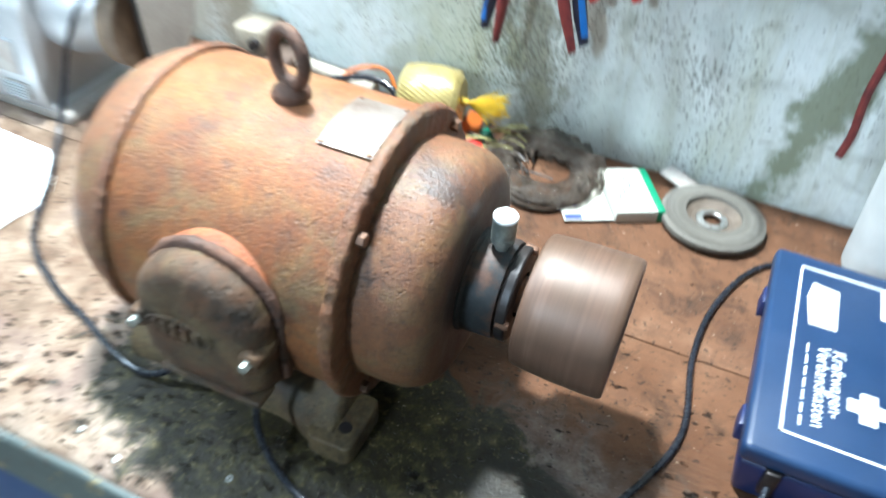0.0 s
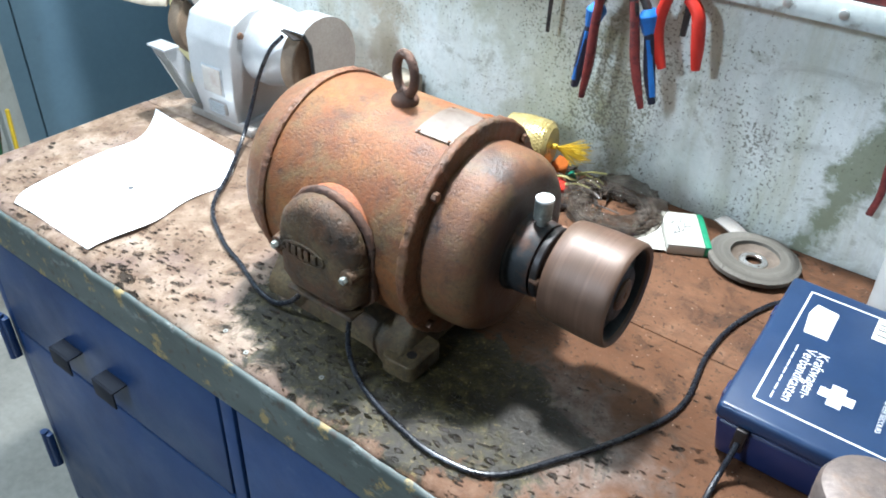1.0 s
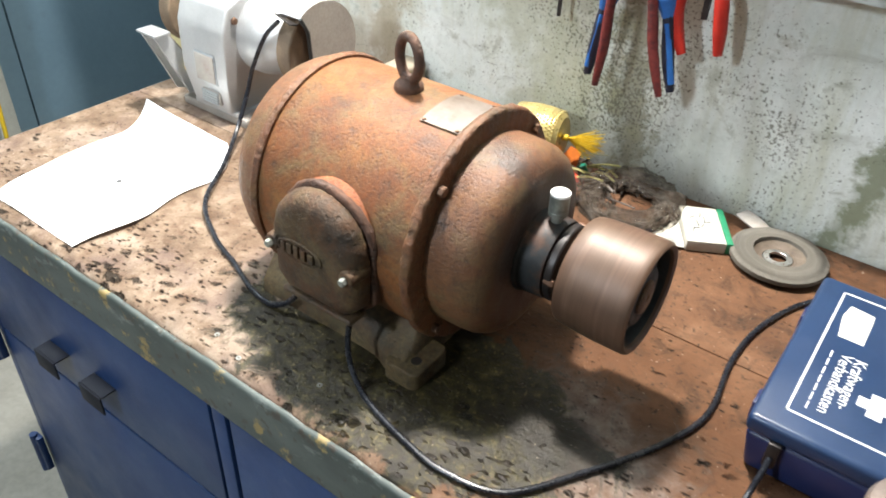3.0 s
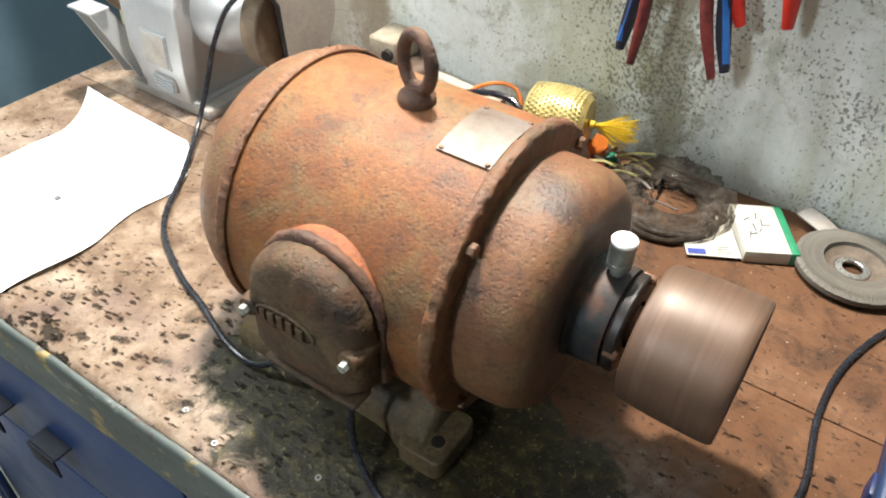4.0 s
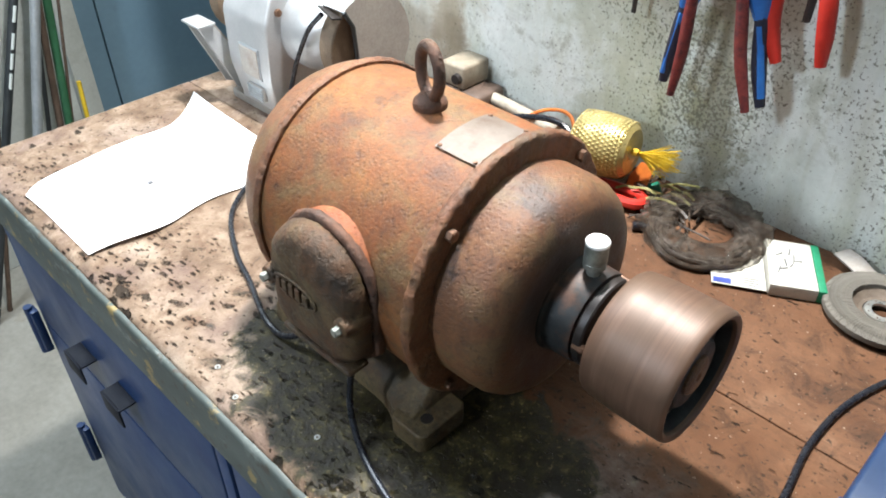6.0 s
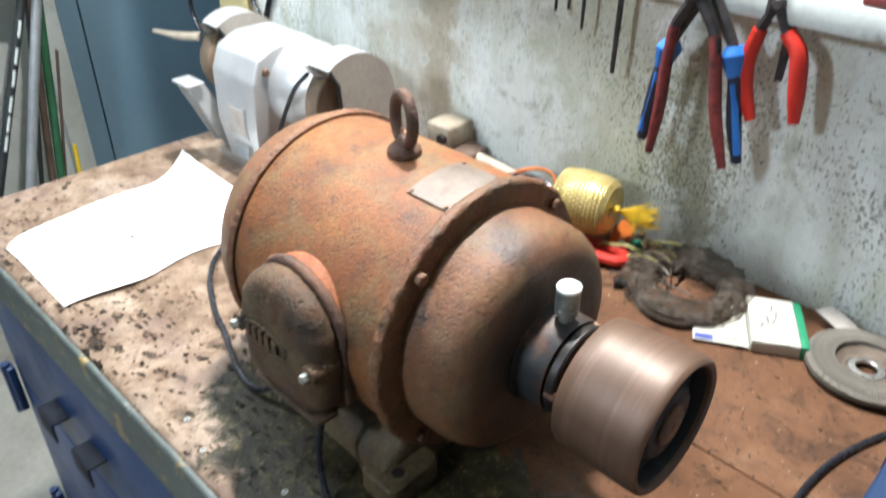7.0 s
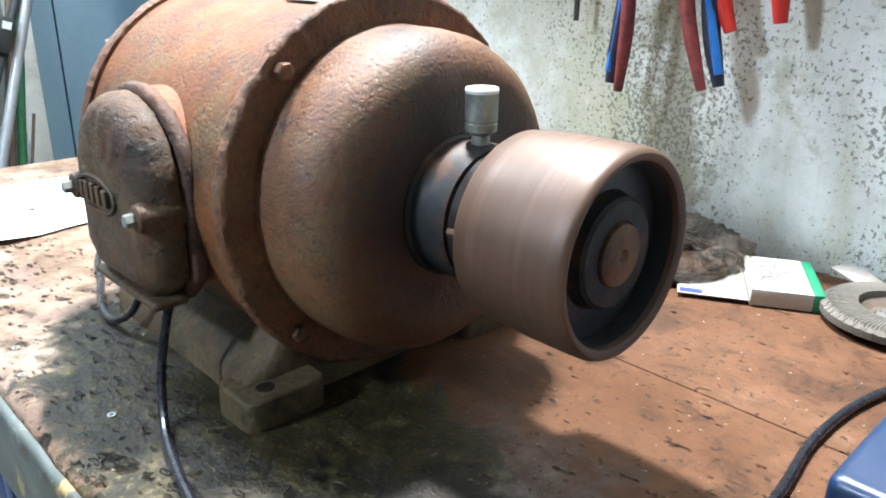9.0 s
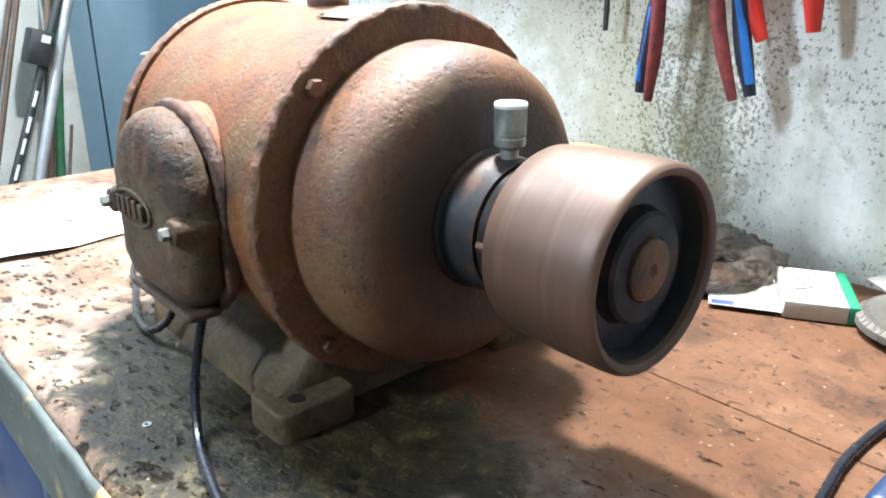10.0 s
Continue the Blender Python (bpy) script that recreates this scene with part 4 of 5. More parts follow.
# ---- on the bench ----
def cable(name, points, radius, label, material=RUBBER):
    ob = part(name, tube(points, radius, 10), material)
    return tagged(ob, label, "cable")


C = BZ + 0.0038
cable("cable", [(-0.062, -0.028, 0.958), (-0.064, -0.034, 0.935), (-0.056, -0.044, 0.908), (-0.032, -0.056, 0.889), (0.0, -0.067, C), (0.05, -0.079, C), (0.097, -0.084, C), (0.156, -0.069, C), (0.203, -0.004, C), (0.248, 0.075, C), (0.27, 0.145, C), (0.262, 0.236, C), (0.269, 0.315, C),
       (0.298, 0.394, C), (0.34, 0.43, C), (0.42, 0.45, C), (0.6, 0.4, C)], 0.0032, "black rubber motor cable lying in a loop on the bench")
cable("cable", [(-0.152, 0.0, 0.966), (-0.157, -0.006, 0.935), (-0.172, -0.014, 0.903), (-0.2, -0.02, C + 0.002), (-0.235, -0.016, C), (-0.27, -0.004, C), (-0.3, 0.008, C), (-0.358, 0.028, C), (-0.431, 0.072, C + 0.004), (-0.49, 0.155, 0.889), (-0.535, 0.222, 0.905), (-0.545, 0.258, 0.95), (-0.537, 0.27, 0.995), (-0.515, 0.28, 1.045), (-0.49, 0.287, 1.073)], 0.0034,
      "dark blue-black cable running from the motor towards the grinder")


def paper_sheet():
    bm = bmesh.new()
    n = 28
    rows = []
    for i in range(n + 1):
        u = i / n
        row = []
        for j in range(n + 1):
            w = j / n
            left = -0.698 + 0.033 * math.exp(-w / 0.07) - 0.05 * max(0, (w - 0.72) / 0.28) ** 1.6 + 0.004 * math.sin(9 * w)
            right = -0.474 - 0.07 * max(0, (w - 0.68) / 0.32) ** 1.7 + 0.007 * math.sin(11 * w - 1.4)
            x, y = left + (right - left) * u, -0.1 + 0.308 * w + 0.006 * u * (1 - u)
            lift = 0.0022 + 0.016 * max(0, (w - 0.7) / 0.3) ** 1.5 * (1 - u) ** 2 + 0.0012 * math.sin(7 * u + 3 * w) + 0.004 * max(0, (u - 0.75) / 0.25) ** 2 * max(0, math.sin(9 * w))
            row.append(bm.verts.new((x, y, BZ + max(lift, 0.0012))))
        rows.append(row)
    for p, q in zip(rows, rows[1:]):
        for j in range(n):
            bm.faces.new((p[j], q[j], q[j + 1], p[j + 1]))
    back = {v: bm.verts.new(v.co - Vector((0, 0, 0.0005))) for v in list(bm.verts)}
    for f in list(bm.faces):
        bm.faces.new([back[v] for v in reversed(f.verts)])
    for e in [e for e in bm.edges if len(e.link_faces) == 1 and e.verts[0] in back]:
        p, q = e.verts
        bm.faces.new((p, q, back[q], back[p]))
    t = part("paper_sheet", bm, PAPER)
    tagged(t, "blank white sheet of paper with a curled corner on the bench", "paper")
    part("printed_mark", box(-0.578, -0.572, 0.03, 0.036, BZ + 0.001, BZ + 0.0036), INK, t, "tiny grey printed mark", False)
    return t


paper_sheet()


def first_aid_kit():
    x0, x1, y0, y1, z0, z1 = 0.312, 0.492, 0.1, 0.362, BZ, 0.953
    t = thing("first_aid_kit", (0.4, 0.23, BZ), "dark blue plastic first aid box with white cross and lettering", "first aid kit")
    bm = box(x0, x1, y0, y1, z0, z1 - 0.022, 0.006, 3)
    for v in bm.verts:
        if v.co.z < z0 + 0.01:
            v.co.x += 0.006 if v.co.x < 0.4 else -0.006
            v.co.y += 0.006 if v.co.y < 0.23 else -0.006
    part("tray", bm, KIT_SIDE, t)
    lid = part("lid", box(x0 - 0.003, x1 + 0.003, y0 - 0.003, y1 + 0.003, z1 - 0.021, z1, 0.006, 3), KIT_BLUE, t, "glossy dark blue lid")
    zt = z1 + 0.0004
    def bar(a, b, c, d, mat=PRINT, name="printed_line"):
        part(name, box(a, b, c, d, zt - 0.001, zt), mat, lid, "", False)
    a, b, c, d, w = 0.334, 0.47, 0.124, 0.344, 0.0022
    bar(a, a + w, c, d); bar(b - w, b, c, d); bar(a, b, c, c + w); bar(a, b, d - w, d)
    bm = bmesh.new()
    box(0.385, 0.419, 0.172, 0.186, zt - 0.001, zt, bm=bm)
    box(0.395, 0.409, 0.162, 0.196, zt - 0.0012, zt + 0.0002, bm=bm)
    part("white_cross", bm, PRINT, lid, "white cross", False)
    down = pose(0, 0, 0, 0, 0, -90)
    def text(s, size, x, y, sq=1.0):
        words("lettering", s, size, Matrix.Translation((x, y, zt + 0.0002)) @ down, PRINT, lid, sq)
    text("Kraftwagen-", 0.0165, 0.3705, 0.237, 1.0)
    text("Verbandkasten", 0.0165, 0.3575, 0.237, 0.98)
    for i in range(7):
        bar(0.3478, 0.3494, 0.137 + 0.0145 * i, 0.148 + 0.0145 * i, PRINT, "small_print")
    text("FIRST AID KIT", 0.007, 0.452, 0.212)
    text("PREMIER SECOURS", 0.007, 0.443, 0.212)
    part("sticker", slab([(0.347, 0.262), (0.372, 0.262), (0.372, 0.318), (0.347, 0.322), (0.343, 0.3)], 0.0006, Matrix.Translation((0, 0, z1))), LABEL, lid, "torn cream paper sticker", False)
    for i in range(4):
        bar(0.35 + i * 0.005, 0.351 + i * 0.005, 0.27, 0.305, INK, "sticker_print")
    part("label", box(0.41, 0.447, 0.299, 0.343, z1 - 0.001, z1 + 0.0005), LABEL, lid, "cream label with black bars", False)
    for i in range(7):
        y = 0.3025 + 0.0053 * i
        part("barcode_bar", box(0.413, 0.432 if i % 3 else 0.436, y, y + (0.003 if i % 2 else 0.0016), z1 - 0.001, z1 + 0.0008), INK, lid, "", False)
    part("catch", box(x0 + 0.022, x0 + 0.034, y0 - 0.008, y0 + 0.002, 0.905, 0.935, 0.002), IRON_BLACK, t, "black catch")
    for y in (0.14, 0.3):
        part("hinge", box(x0 - 0.006, x0 + 0.002, y - 0.012, y + 0.012, 0.918, 0.94, 0.002), KIT_SIDE, t)
    return t


first_aid_kit()
cable("cord", [(0.34, 0.093, 0.918), (0.339, 0.083, 0.908), (0.337, 0.068, 0.892), (0.336, 0.045, C), (0.338, 0.01, C), (0.352, -0.03, C), (0.4, -0.06, C)], 0.0032, "thin black cord lying before the first aid box")


def flap_disc():
    t = thing("flap_disc", (0.243, 0.464, BZ), "worn grey abrasive flap disc with a metal hub ring", "abrasive disc")
    P = upright(0.243, 0.464, BZ)
    part("backing", lathe([(0.002, 0.02), (0.0035, 0.05), (0.006, 0.058), (0.009, 0.058), (0.007, 0.03), (0.007, 0.02)], P, 64, closed=True), FIBRE, t)
    bm = bmesh.new()
    n = 120
    da = 2 * math.pi / n
    ri, ro = 0.034, 0.0628
    pts = [bm.verts.new((r * math.cos(ang), r * math.sin(ang), z)) for r, ang, z in ((ri, 0, 0.0182), (ro - 0.006, -0.02, 0.0176), (ro, -0.03, 0.0128), (ro - 0.0003, da * 1.9 - 0.03, 0.0135), (ro - 0.006, da * 1.9 - 0.02, 0.018), (ri, da * 1.9, 0.0185))]
    low = [bm.verts.new(v.co - Vector((0, 0, 0.006))) for v in pts]
    bm.faces.new(pts)
    bm.faces.new(low[::-1])
    for k in range(6):
        bm.faces.new((pts[k], low[k], low[(k + 1) % 6], pts[(k + 1) % 6]))
    me = bpy.data.meshes.new("flap")
    bmesh.ops.recalc_face_normals(bm, faces=bm.faces)
    bm.to_mesh(me)
    bm.free()
    me.materials.append(ABRASIVE)
    rnd = random.Random(3)
    for i in range(n):
        ob = new("flap", me)
        ob.parent = t
        ob.matrix_basis = pose(0, 0, 0, 0, 0, math.degrees(da) * i) @ Matrix.Diagonal((rnd.uniform(0.988, 1.006),) * 2 + (rnd.uniform(0.993, 1.006), 1))
    part("dish", lathe([(0.004, 0.0125), (0.0045, 0.02), (0.011, 0.031), (0.015, 0.036)], P, 48), FIBRE, t, "brown fibre centre")
    part("hub_ring", lathe([(0.006, 0.0113), (0.009, 0.0113), (0.0095, 0.012), (0.0085, 0.0185), (0.006, 0.0195)], P, 40), ZINC, t, "bright metal hub ring")
    for i in range(8):
        a = i * math.pi / 4
        part("rivet", lathe([(0.0088, 0.0012), (0.0098, 0.0)], upright(0.243 + 0.0155 * math.cos(a), 0.464 + 0.0155 * math.sin(a), BZ), 8), BOLT, t)
    return t


flap_disc()


def carton():
    t = thing("carton", (0.14, 0.45, BZ), "opened white paper carton with a green end", "carton")
    ux, uy = Vector((0.867, 0.498, 0)), Vector((-0.498, 0.867, 0))
    o = Vector((0.137, 0.41, BZ))
    m = Matrix(((ux.x, uy.x, 0, o.x), (ux.y, uy.y, 0, o.y), (0, 0, 1, o.z), (0, 0, 0, 1)))
    def at(bm):
        bmesh.ops.transform(bm, matrix=m, verts=bm.verts)
        return bm
    part("body", at(box(0.0, 0.052, 0.0, 0.088, 0.0008, 0.017, 0.001)), CARD, t)
    part("green_end", at(box(0.0522, 0.061, -0.0002, 0.0882, 0.0008, 0.0172, 0.001)), CARD_GREEN, t, "green printed end")
    part("flap", at(slab([(-0.062, 0.002), (-0.001, 0.001), (-0.001, 0.085), (-0.02, 0.08), (-0.03, 0.05), (-0.062, 0.022)], 0.001, Matrix.Translation((0, 0, 0.004)))), CARD, t, "torn-open carton flap", False)
    part("blue_print", at(box(-0.06, -0.04, 0.004, 0.013, 0.0045, 0.0056)), CARD_BLUE, t, "small blue printed block", False)
    for x, y, a, l in ((0.012, 0.03, 75, 0.014), (0.017, 0.033, 20, 0.009), (0.02, 0.045, 95, 0.013), (0.026, 0.04, 60, 0.008), (0.03, 0.054, 85, 0.015), (0.035, 0.05, 10, 0.008), (0.014, 0.06, 40, 0.01), (0.026, 0.066, 80, 0.012)):
        bm = box(-l / 2, l / 2, -0.0007, 0.0007, -0.0004, 0.0005)
        bmesh.ops.transform(bm, matrix=Matrix.Translation((x, y, 0.0173)) @ pose(0, 0, 0, 0, 0, a), verts=bm.verts)
        part("small_print", at(bm), INK, t, "", False)
    for i in range(4):
        part("small_print", at(box(-0.026, -0.012 + 0.003 * (i % 2), 0.006 + 0.004 * i, 0.0068 + 0.004 * i, 0.0045, 0.0055)), INK, t, "", False)
    return t


carton()


def wrapped_coil():
    t = thing("wrapped_coil", (0.035, 0.452, BZ), "dark wire coil wrapped in crinkled clear plastic", "coil")
    cx, cy = 0.03, 0.452
    rnd = random.Random(4)
    for k in range(5):
        r = 0.047 + 0.0045 * k
        z = BZ + 0.006 + 0.002 * (k % 2)
        ring = [(cx + (r + rnd.uniform(-0.004, 0.004)) * math.cos(a), cy + (r + rnd.uniform(-0.004, 0.004)) * math.sin(a), z + rnd.uniform(-0.0015, 0.0015)) for a in [2 * math.pi * i / 28 for i in range(28)]]
        part("winding", tube(ring + ring[:1], 0.0036, 8, n=3), COIL, t)
    prof = []
    for i in range(18):
        a = 2 * math.pi * i / 18
        prof.append((0.0155 + 0.015 * math.sin(a), 0.0575 + 0.0215 * math.cos(a)))
    bm = lathe(prof, upright(cx, cy, BZ + 0.0008), 150, closed=True)
    for v in bm.verts:
        k = (noise.fractal(v.co * 40, 1.0, 2.0, 3) - abs(noise.noise(v.co * 120)) * 1.1 + 0.3) * 0.0085
        d = Vector((v.co.x - cx, v.co.y - cy, 0)).normalized()
        v.co += d * k
        v.co.z = max(BZ + 0.0006, v.co.z + k * 0.6)
    film = part("plastic_film", bm, CLEAR, t, "crinkled glossy clear plastic film")
    film.visible_shadow = False
    return t


wrapped_coil()


def gold_barrel():
    t = thing("gold_lantern", (-0.13, 0.468, BZ), "knobbly gold foil drum ornament with a yellow tassel", "ornament")
    axis = Matrix.Translation((-0.178, 0.462, BZ + 0.06)) @ pose(0, 0, 0, 0, -3, 8)
    part("drum", lathe([(0.004, 0.0), (0.004, 0.032), (0.009, 0.037), (0.03, 0.0415), (0.06, 0.0405), (0.078, 0.036), (0.083, 0.03), (0.083, 0.0)], axis, 48), GOLD_PALE, t)
    bm = bmesh.new()
    for i in range(13):
        x = 0.01 + i * 0.0055
        r = 0.0376 + 0.004 * math.sin(math.pi * min(1, x / 0.08))
        for j in range(44):
            a = 2 * math.pi * (j + 0.5 * (i % 2)) / 44
            c = axis @ Vector((x, r * math.cos(a), r * math.sin(a)))
            out = (axis.to_3x3() @ Vector((0, math.cos(a), math.sin(a)))).normalized()
            tx = (axis.to_3x3() @ Vector((1, 0, 0))).normalized()
            ty = out.cross(tx)
            top = bm.verts.new(c + out * 0.0011)
            ring = [bm.verts.new(c + (tx * math.cos(q) + ty * math.sin(q)) * 0.0026) for q in (0, math.pi / 2, math.pi, 1.5 * math.pi)]
            for k in range(4):
                bm.faces.new((ring[k], ring[(k + 1) % 4], top))
    tagged(part("knob_texture", bm, GOLD_PALE, t, "rows of small raised gold knobs", False), kind="stuff")
    part("stem", tube([axis @ Vector((0.08, 0, 0)), axis @ Vector((0.086, 0, 0.001)), axis @ Vector((0.091, 0, 0.001))], 0.005, 10), YELLOW, t)
    bm = bmesh.new()
    rnd = random.Random(2)
    for i in range(130):
        e = Vector((0.09 + rnd.uniform(0.028, 0.055), rnd.uniform(-0.017, 0.017), rnd.uniform(-0.019, 0.017)))
        tube([axis @ Vector((0.088, 0, 0.001)), axis @ (Vector((0.102, 0, 0)) + Vector((0, e.y, e.z)) * 0.3), axis @ e], 0.0005, 4, bm=bm, n=3)
    tagged(part("tassel", bm, YELLOW, t, "frayed yellow fibre tassel"), kind="stuff")
    return t


gold_barrel()


def clutter():
    t = part("orange_tab", slab([(0, 0), (0.026, 0.004), (0.03, 0.045), (0.012, 0.05), (0.002, 0.03)], 0.0025, Matrix.Translation((-0.096, 0.466, BZ + 0.001)) @ pose(0, 0, 0, 62, 0, 12)), ORANGE)
    tagged(t, "bent orange plastic strip beside the gold drum", "plastic strip")
    bm = tube([(-0.128, 0.446, BZ + 0.012), (-0.095, 0.437, BZ + 0.012), (-0.066, 0.442, BZ + 0.012), (-0.058, 0.455, BZ + 0.012), (-0.07, 0.464, BZ + 0.012), (-0.1, 0.462, BZ + 0.012), (-0.128, 0.455, BZ + 0.012)], 0.0075, 10)
    tagged(part("scissor_handle", bm, RED), "red plastic loop handle lying among scraps", "handle")
    tagged(part("bottle_cap", lathe([(0, 0), (0, 0.009), (0.013, 0.0085), (0.014, 0.007), (0.014, 0)], Matrix.Translation((-0.07, 0.49, BZ + 0.01)) @ pose(0, 0, 0, 0, -25, 30), 20), TEAL), "green plastic cap among scraps", "cap")
    rnd = random.Random(9)
    bm = bmesh.new()
    for i in range(34):
        x, y = rnd.uniform(-0.1, 0.02), rnd.uniform(0.42, 0.535)
        a = rnd.uniform(0, math.pi)
        l = rnd.uniform(0.008, 0.032)
        z = BZ + rnd.uniform(0.003, 0.02)
        d = Vector((math.cos(a), math.sin(a), rnd.uniform(-0.15, 0.15))) * l
        tube([Vector((x, y, z)) - d, Vector((x, y, z + 0.002)), Vector((x, y, z)) + d], rnd.uniform(0.0012, 0.003), 5, bm=bm, n=2, flat=0.6)
    tagged(part("metal_scraps", bm, COIL), "heap of dark metal scraps against the wall", "scraps", kind="stuff")
    bm = bmesh.new()
    for i in range(10):
        x, y = rnd.uniform(-0.09, -0.01), rnd.uniform(0.45, 0.53)
        a, l, z = rnd.uniform(-0.5, 0.9), rnd.uniform(0.012, 0.035), BZ + rnd.uniform(0.016, 0.026)
        d = Vector((math.cos(a), math.sin(a), 0)) * l
        tube([Vector((x, y, z)) - d, Vector((x, y, z + 0.004)), Vector((x, y, z)) + d], 0.0018, 5, bm=bm, n=3, flat=0.4)
    tagged(part("straw_shavings", bm, STRAW), "yellowish green stripped cable sheaths in the scraps", "scraps", kind="stuff")
    tagged(part("pen", tube([(-0.42, 0.52, BZ + 0.028), (-0.33, 0.51, BZ + 0.03), (-0.235, 0.498, BZ + 0.03)], 0.0095, 14), IVORY), "ivory plastic tube lying by the wall", "tube")
    tagged(part("cable_coil", tube([(-0.31, 0.48, BZ + 0.02), (-0.26, 0.5, BZ + 0.055), (-0.215, 0.5, BZ + 0.06), (-0.195, 0.48, BZ + 0.02), (-0.22, 0.46, BZ + 0.012), (-0.28, 0.45, BZ + 0.012)], 0.0028, 8), ORANGE), "thin orange-brown wire loop by the wall", "wire")
    tagged(part("cable_coil", tube([(-0.36, 0.45, BZ + 0.01), (-0.3, 0.47, BZ + 0.04), (-0.23, 0.475, BZ + 0.06), (-0.19, 0.47, BZ + 0.05), (-0.18, 0.45, BZ + 0.01)], 0.0045, 8), RUBBER), "black cable loop by the wall", "wire")
    tagged(part("plug", lathe([(0, 0), (0, 0.006), (0.015, 0.006), (0.015, 0.003), (0.024, 0.003), (0.024, 0)], Matrix.Translation((-0.043, 0.408, BZ + 0.0065)) @ pose(0, 0, 0, 0, 0, 40), 12), RUBBER), "small black plug on the bench", "plug")
    tagged(part("foil_scrap", slab([(0, 0), (0.04, -0.012), (0.055, 0.004), (0.03, 0.016), (0.01, 0.02)], 0.002, Matrix.Translation((0.165, 0.515, BZ + 0.016)) @ pose(0, 0, 0, 12, 8, 0)), GRIND_DIRTY), "grey torn foil scrap behind the carton", "scrap")
    for i, (x, y) in enumerate(((-0.213, -0.091), (-0.166, -0.101), (-0.07, -0.075))):
        tagged(part("washer", lathe([(0.0002, 0.0014), (0.0002, 0.003), (0.0011, 0.003), (0.0011, 0.0014)], upright(x, y, BZ), 16, closed=True), ZINC), "tiny shiny washer lying on the bench", "washer", "washers on the bench")


clutter()


def socket_box():
    t = thing("junction_box", (-0.4, 0.5, BZ), "dusty beige switch box on a brown base", "switch box")
    part("base", box(-0.45, -0.37, 0.475, 0.54, BZ, BZ + 0.042, 0.008, 3), BROWN_BOX, t)
    part("cover", box(-0.452, -0.403, 0.478, 0.538, BZ + 0.0425, BZ + 0.08, 0.005, 3), BEIGE, t, "dusty beige cover")
    part("knob", lathe([(0, 0.009), (0.008, 0.008), (0.008, 0)], Matrix.Translation((-0.415, 0.479, BZ + 0.06)) @ pose(0, 0, 0, 0, 0, -90), 16), IRON_BLACK, t, "black knob")
    return t


socket_box()


def canister():
    t = thing("measuring_jug", (0.44, 0.47, BZ), "tall milky plastic jug with an open rim", "jug")
    P = upright(0.455, 0.47, BZ)
    part("body", lathe([(0.002, 0.0), (0.0, 0.058), (0.004, 0.062), (0.12, 0.068), (0.19, 0.073), (0.194, 0.077), (0.198, 0.077), (0.198, 0.072), (0.12, 0.0655), (0.005, 0.059), (0.005, 0.0)], P, 64), MILK, t)
    return t


canister()


def iron_pipe():
    t = thing("pipe_piece", (0.457, 0.028, BZ), "rusty grey capped pipe piece standing before the first aid box", "pipe")
    P = upright(0.457, 0.028, BZ)
    part("barrel", lathe([(0.0, 0.0), (0.0, 0.044), (0.004, 0.046), (0.088, 0.0445), (0.09, 0.043), (0.093, 0.043), (0.095, 0.0455), (0.112, 0.046), (0.118, 0.0435), (0.121, 0.038), (0.123, 0.02), (0.1235, 0.0)], P, 64), STEEL_PIPE, t)
    part("collar", lathe([(0.02, 0.0455), (0.02, 0.0495), (0.036, 0.0495), (0.036, 0.045)], P, 64, closed=True), STEEL_PIPE, t)
    return t


iron_pipe()


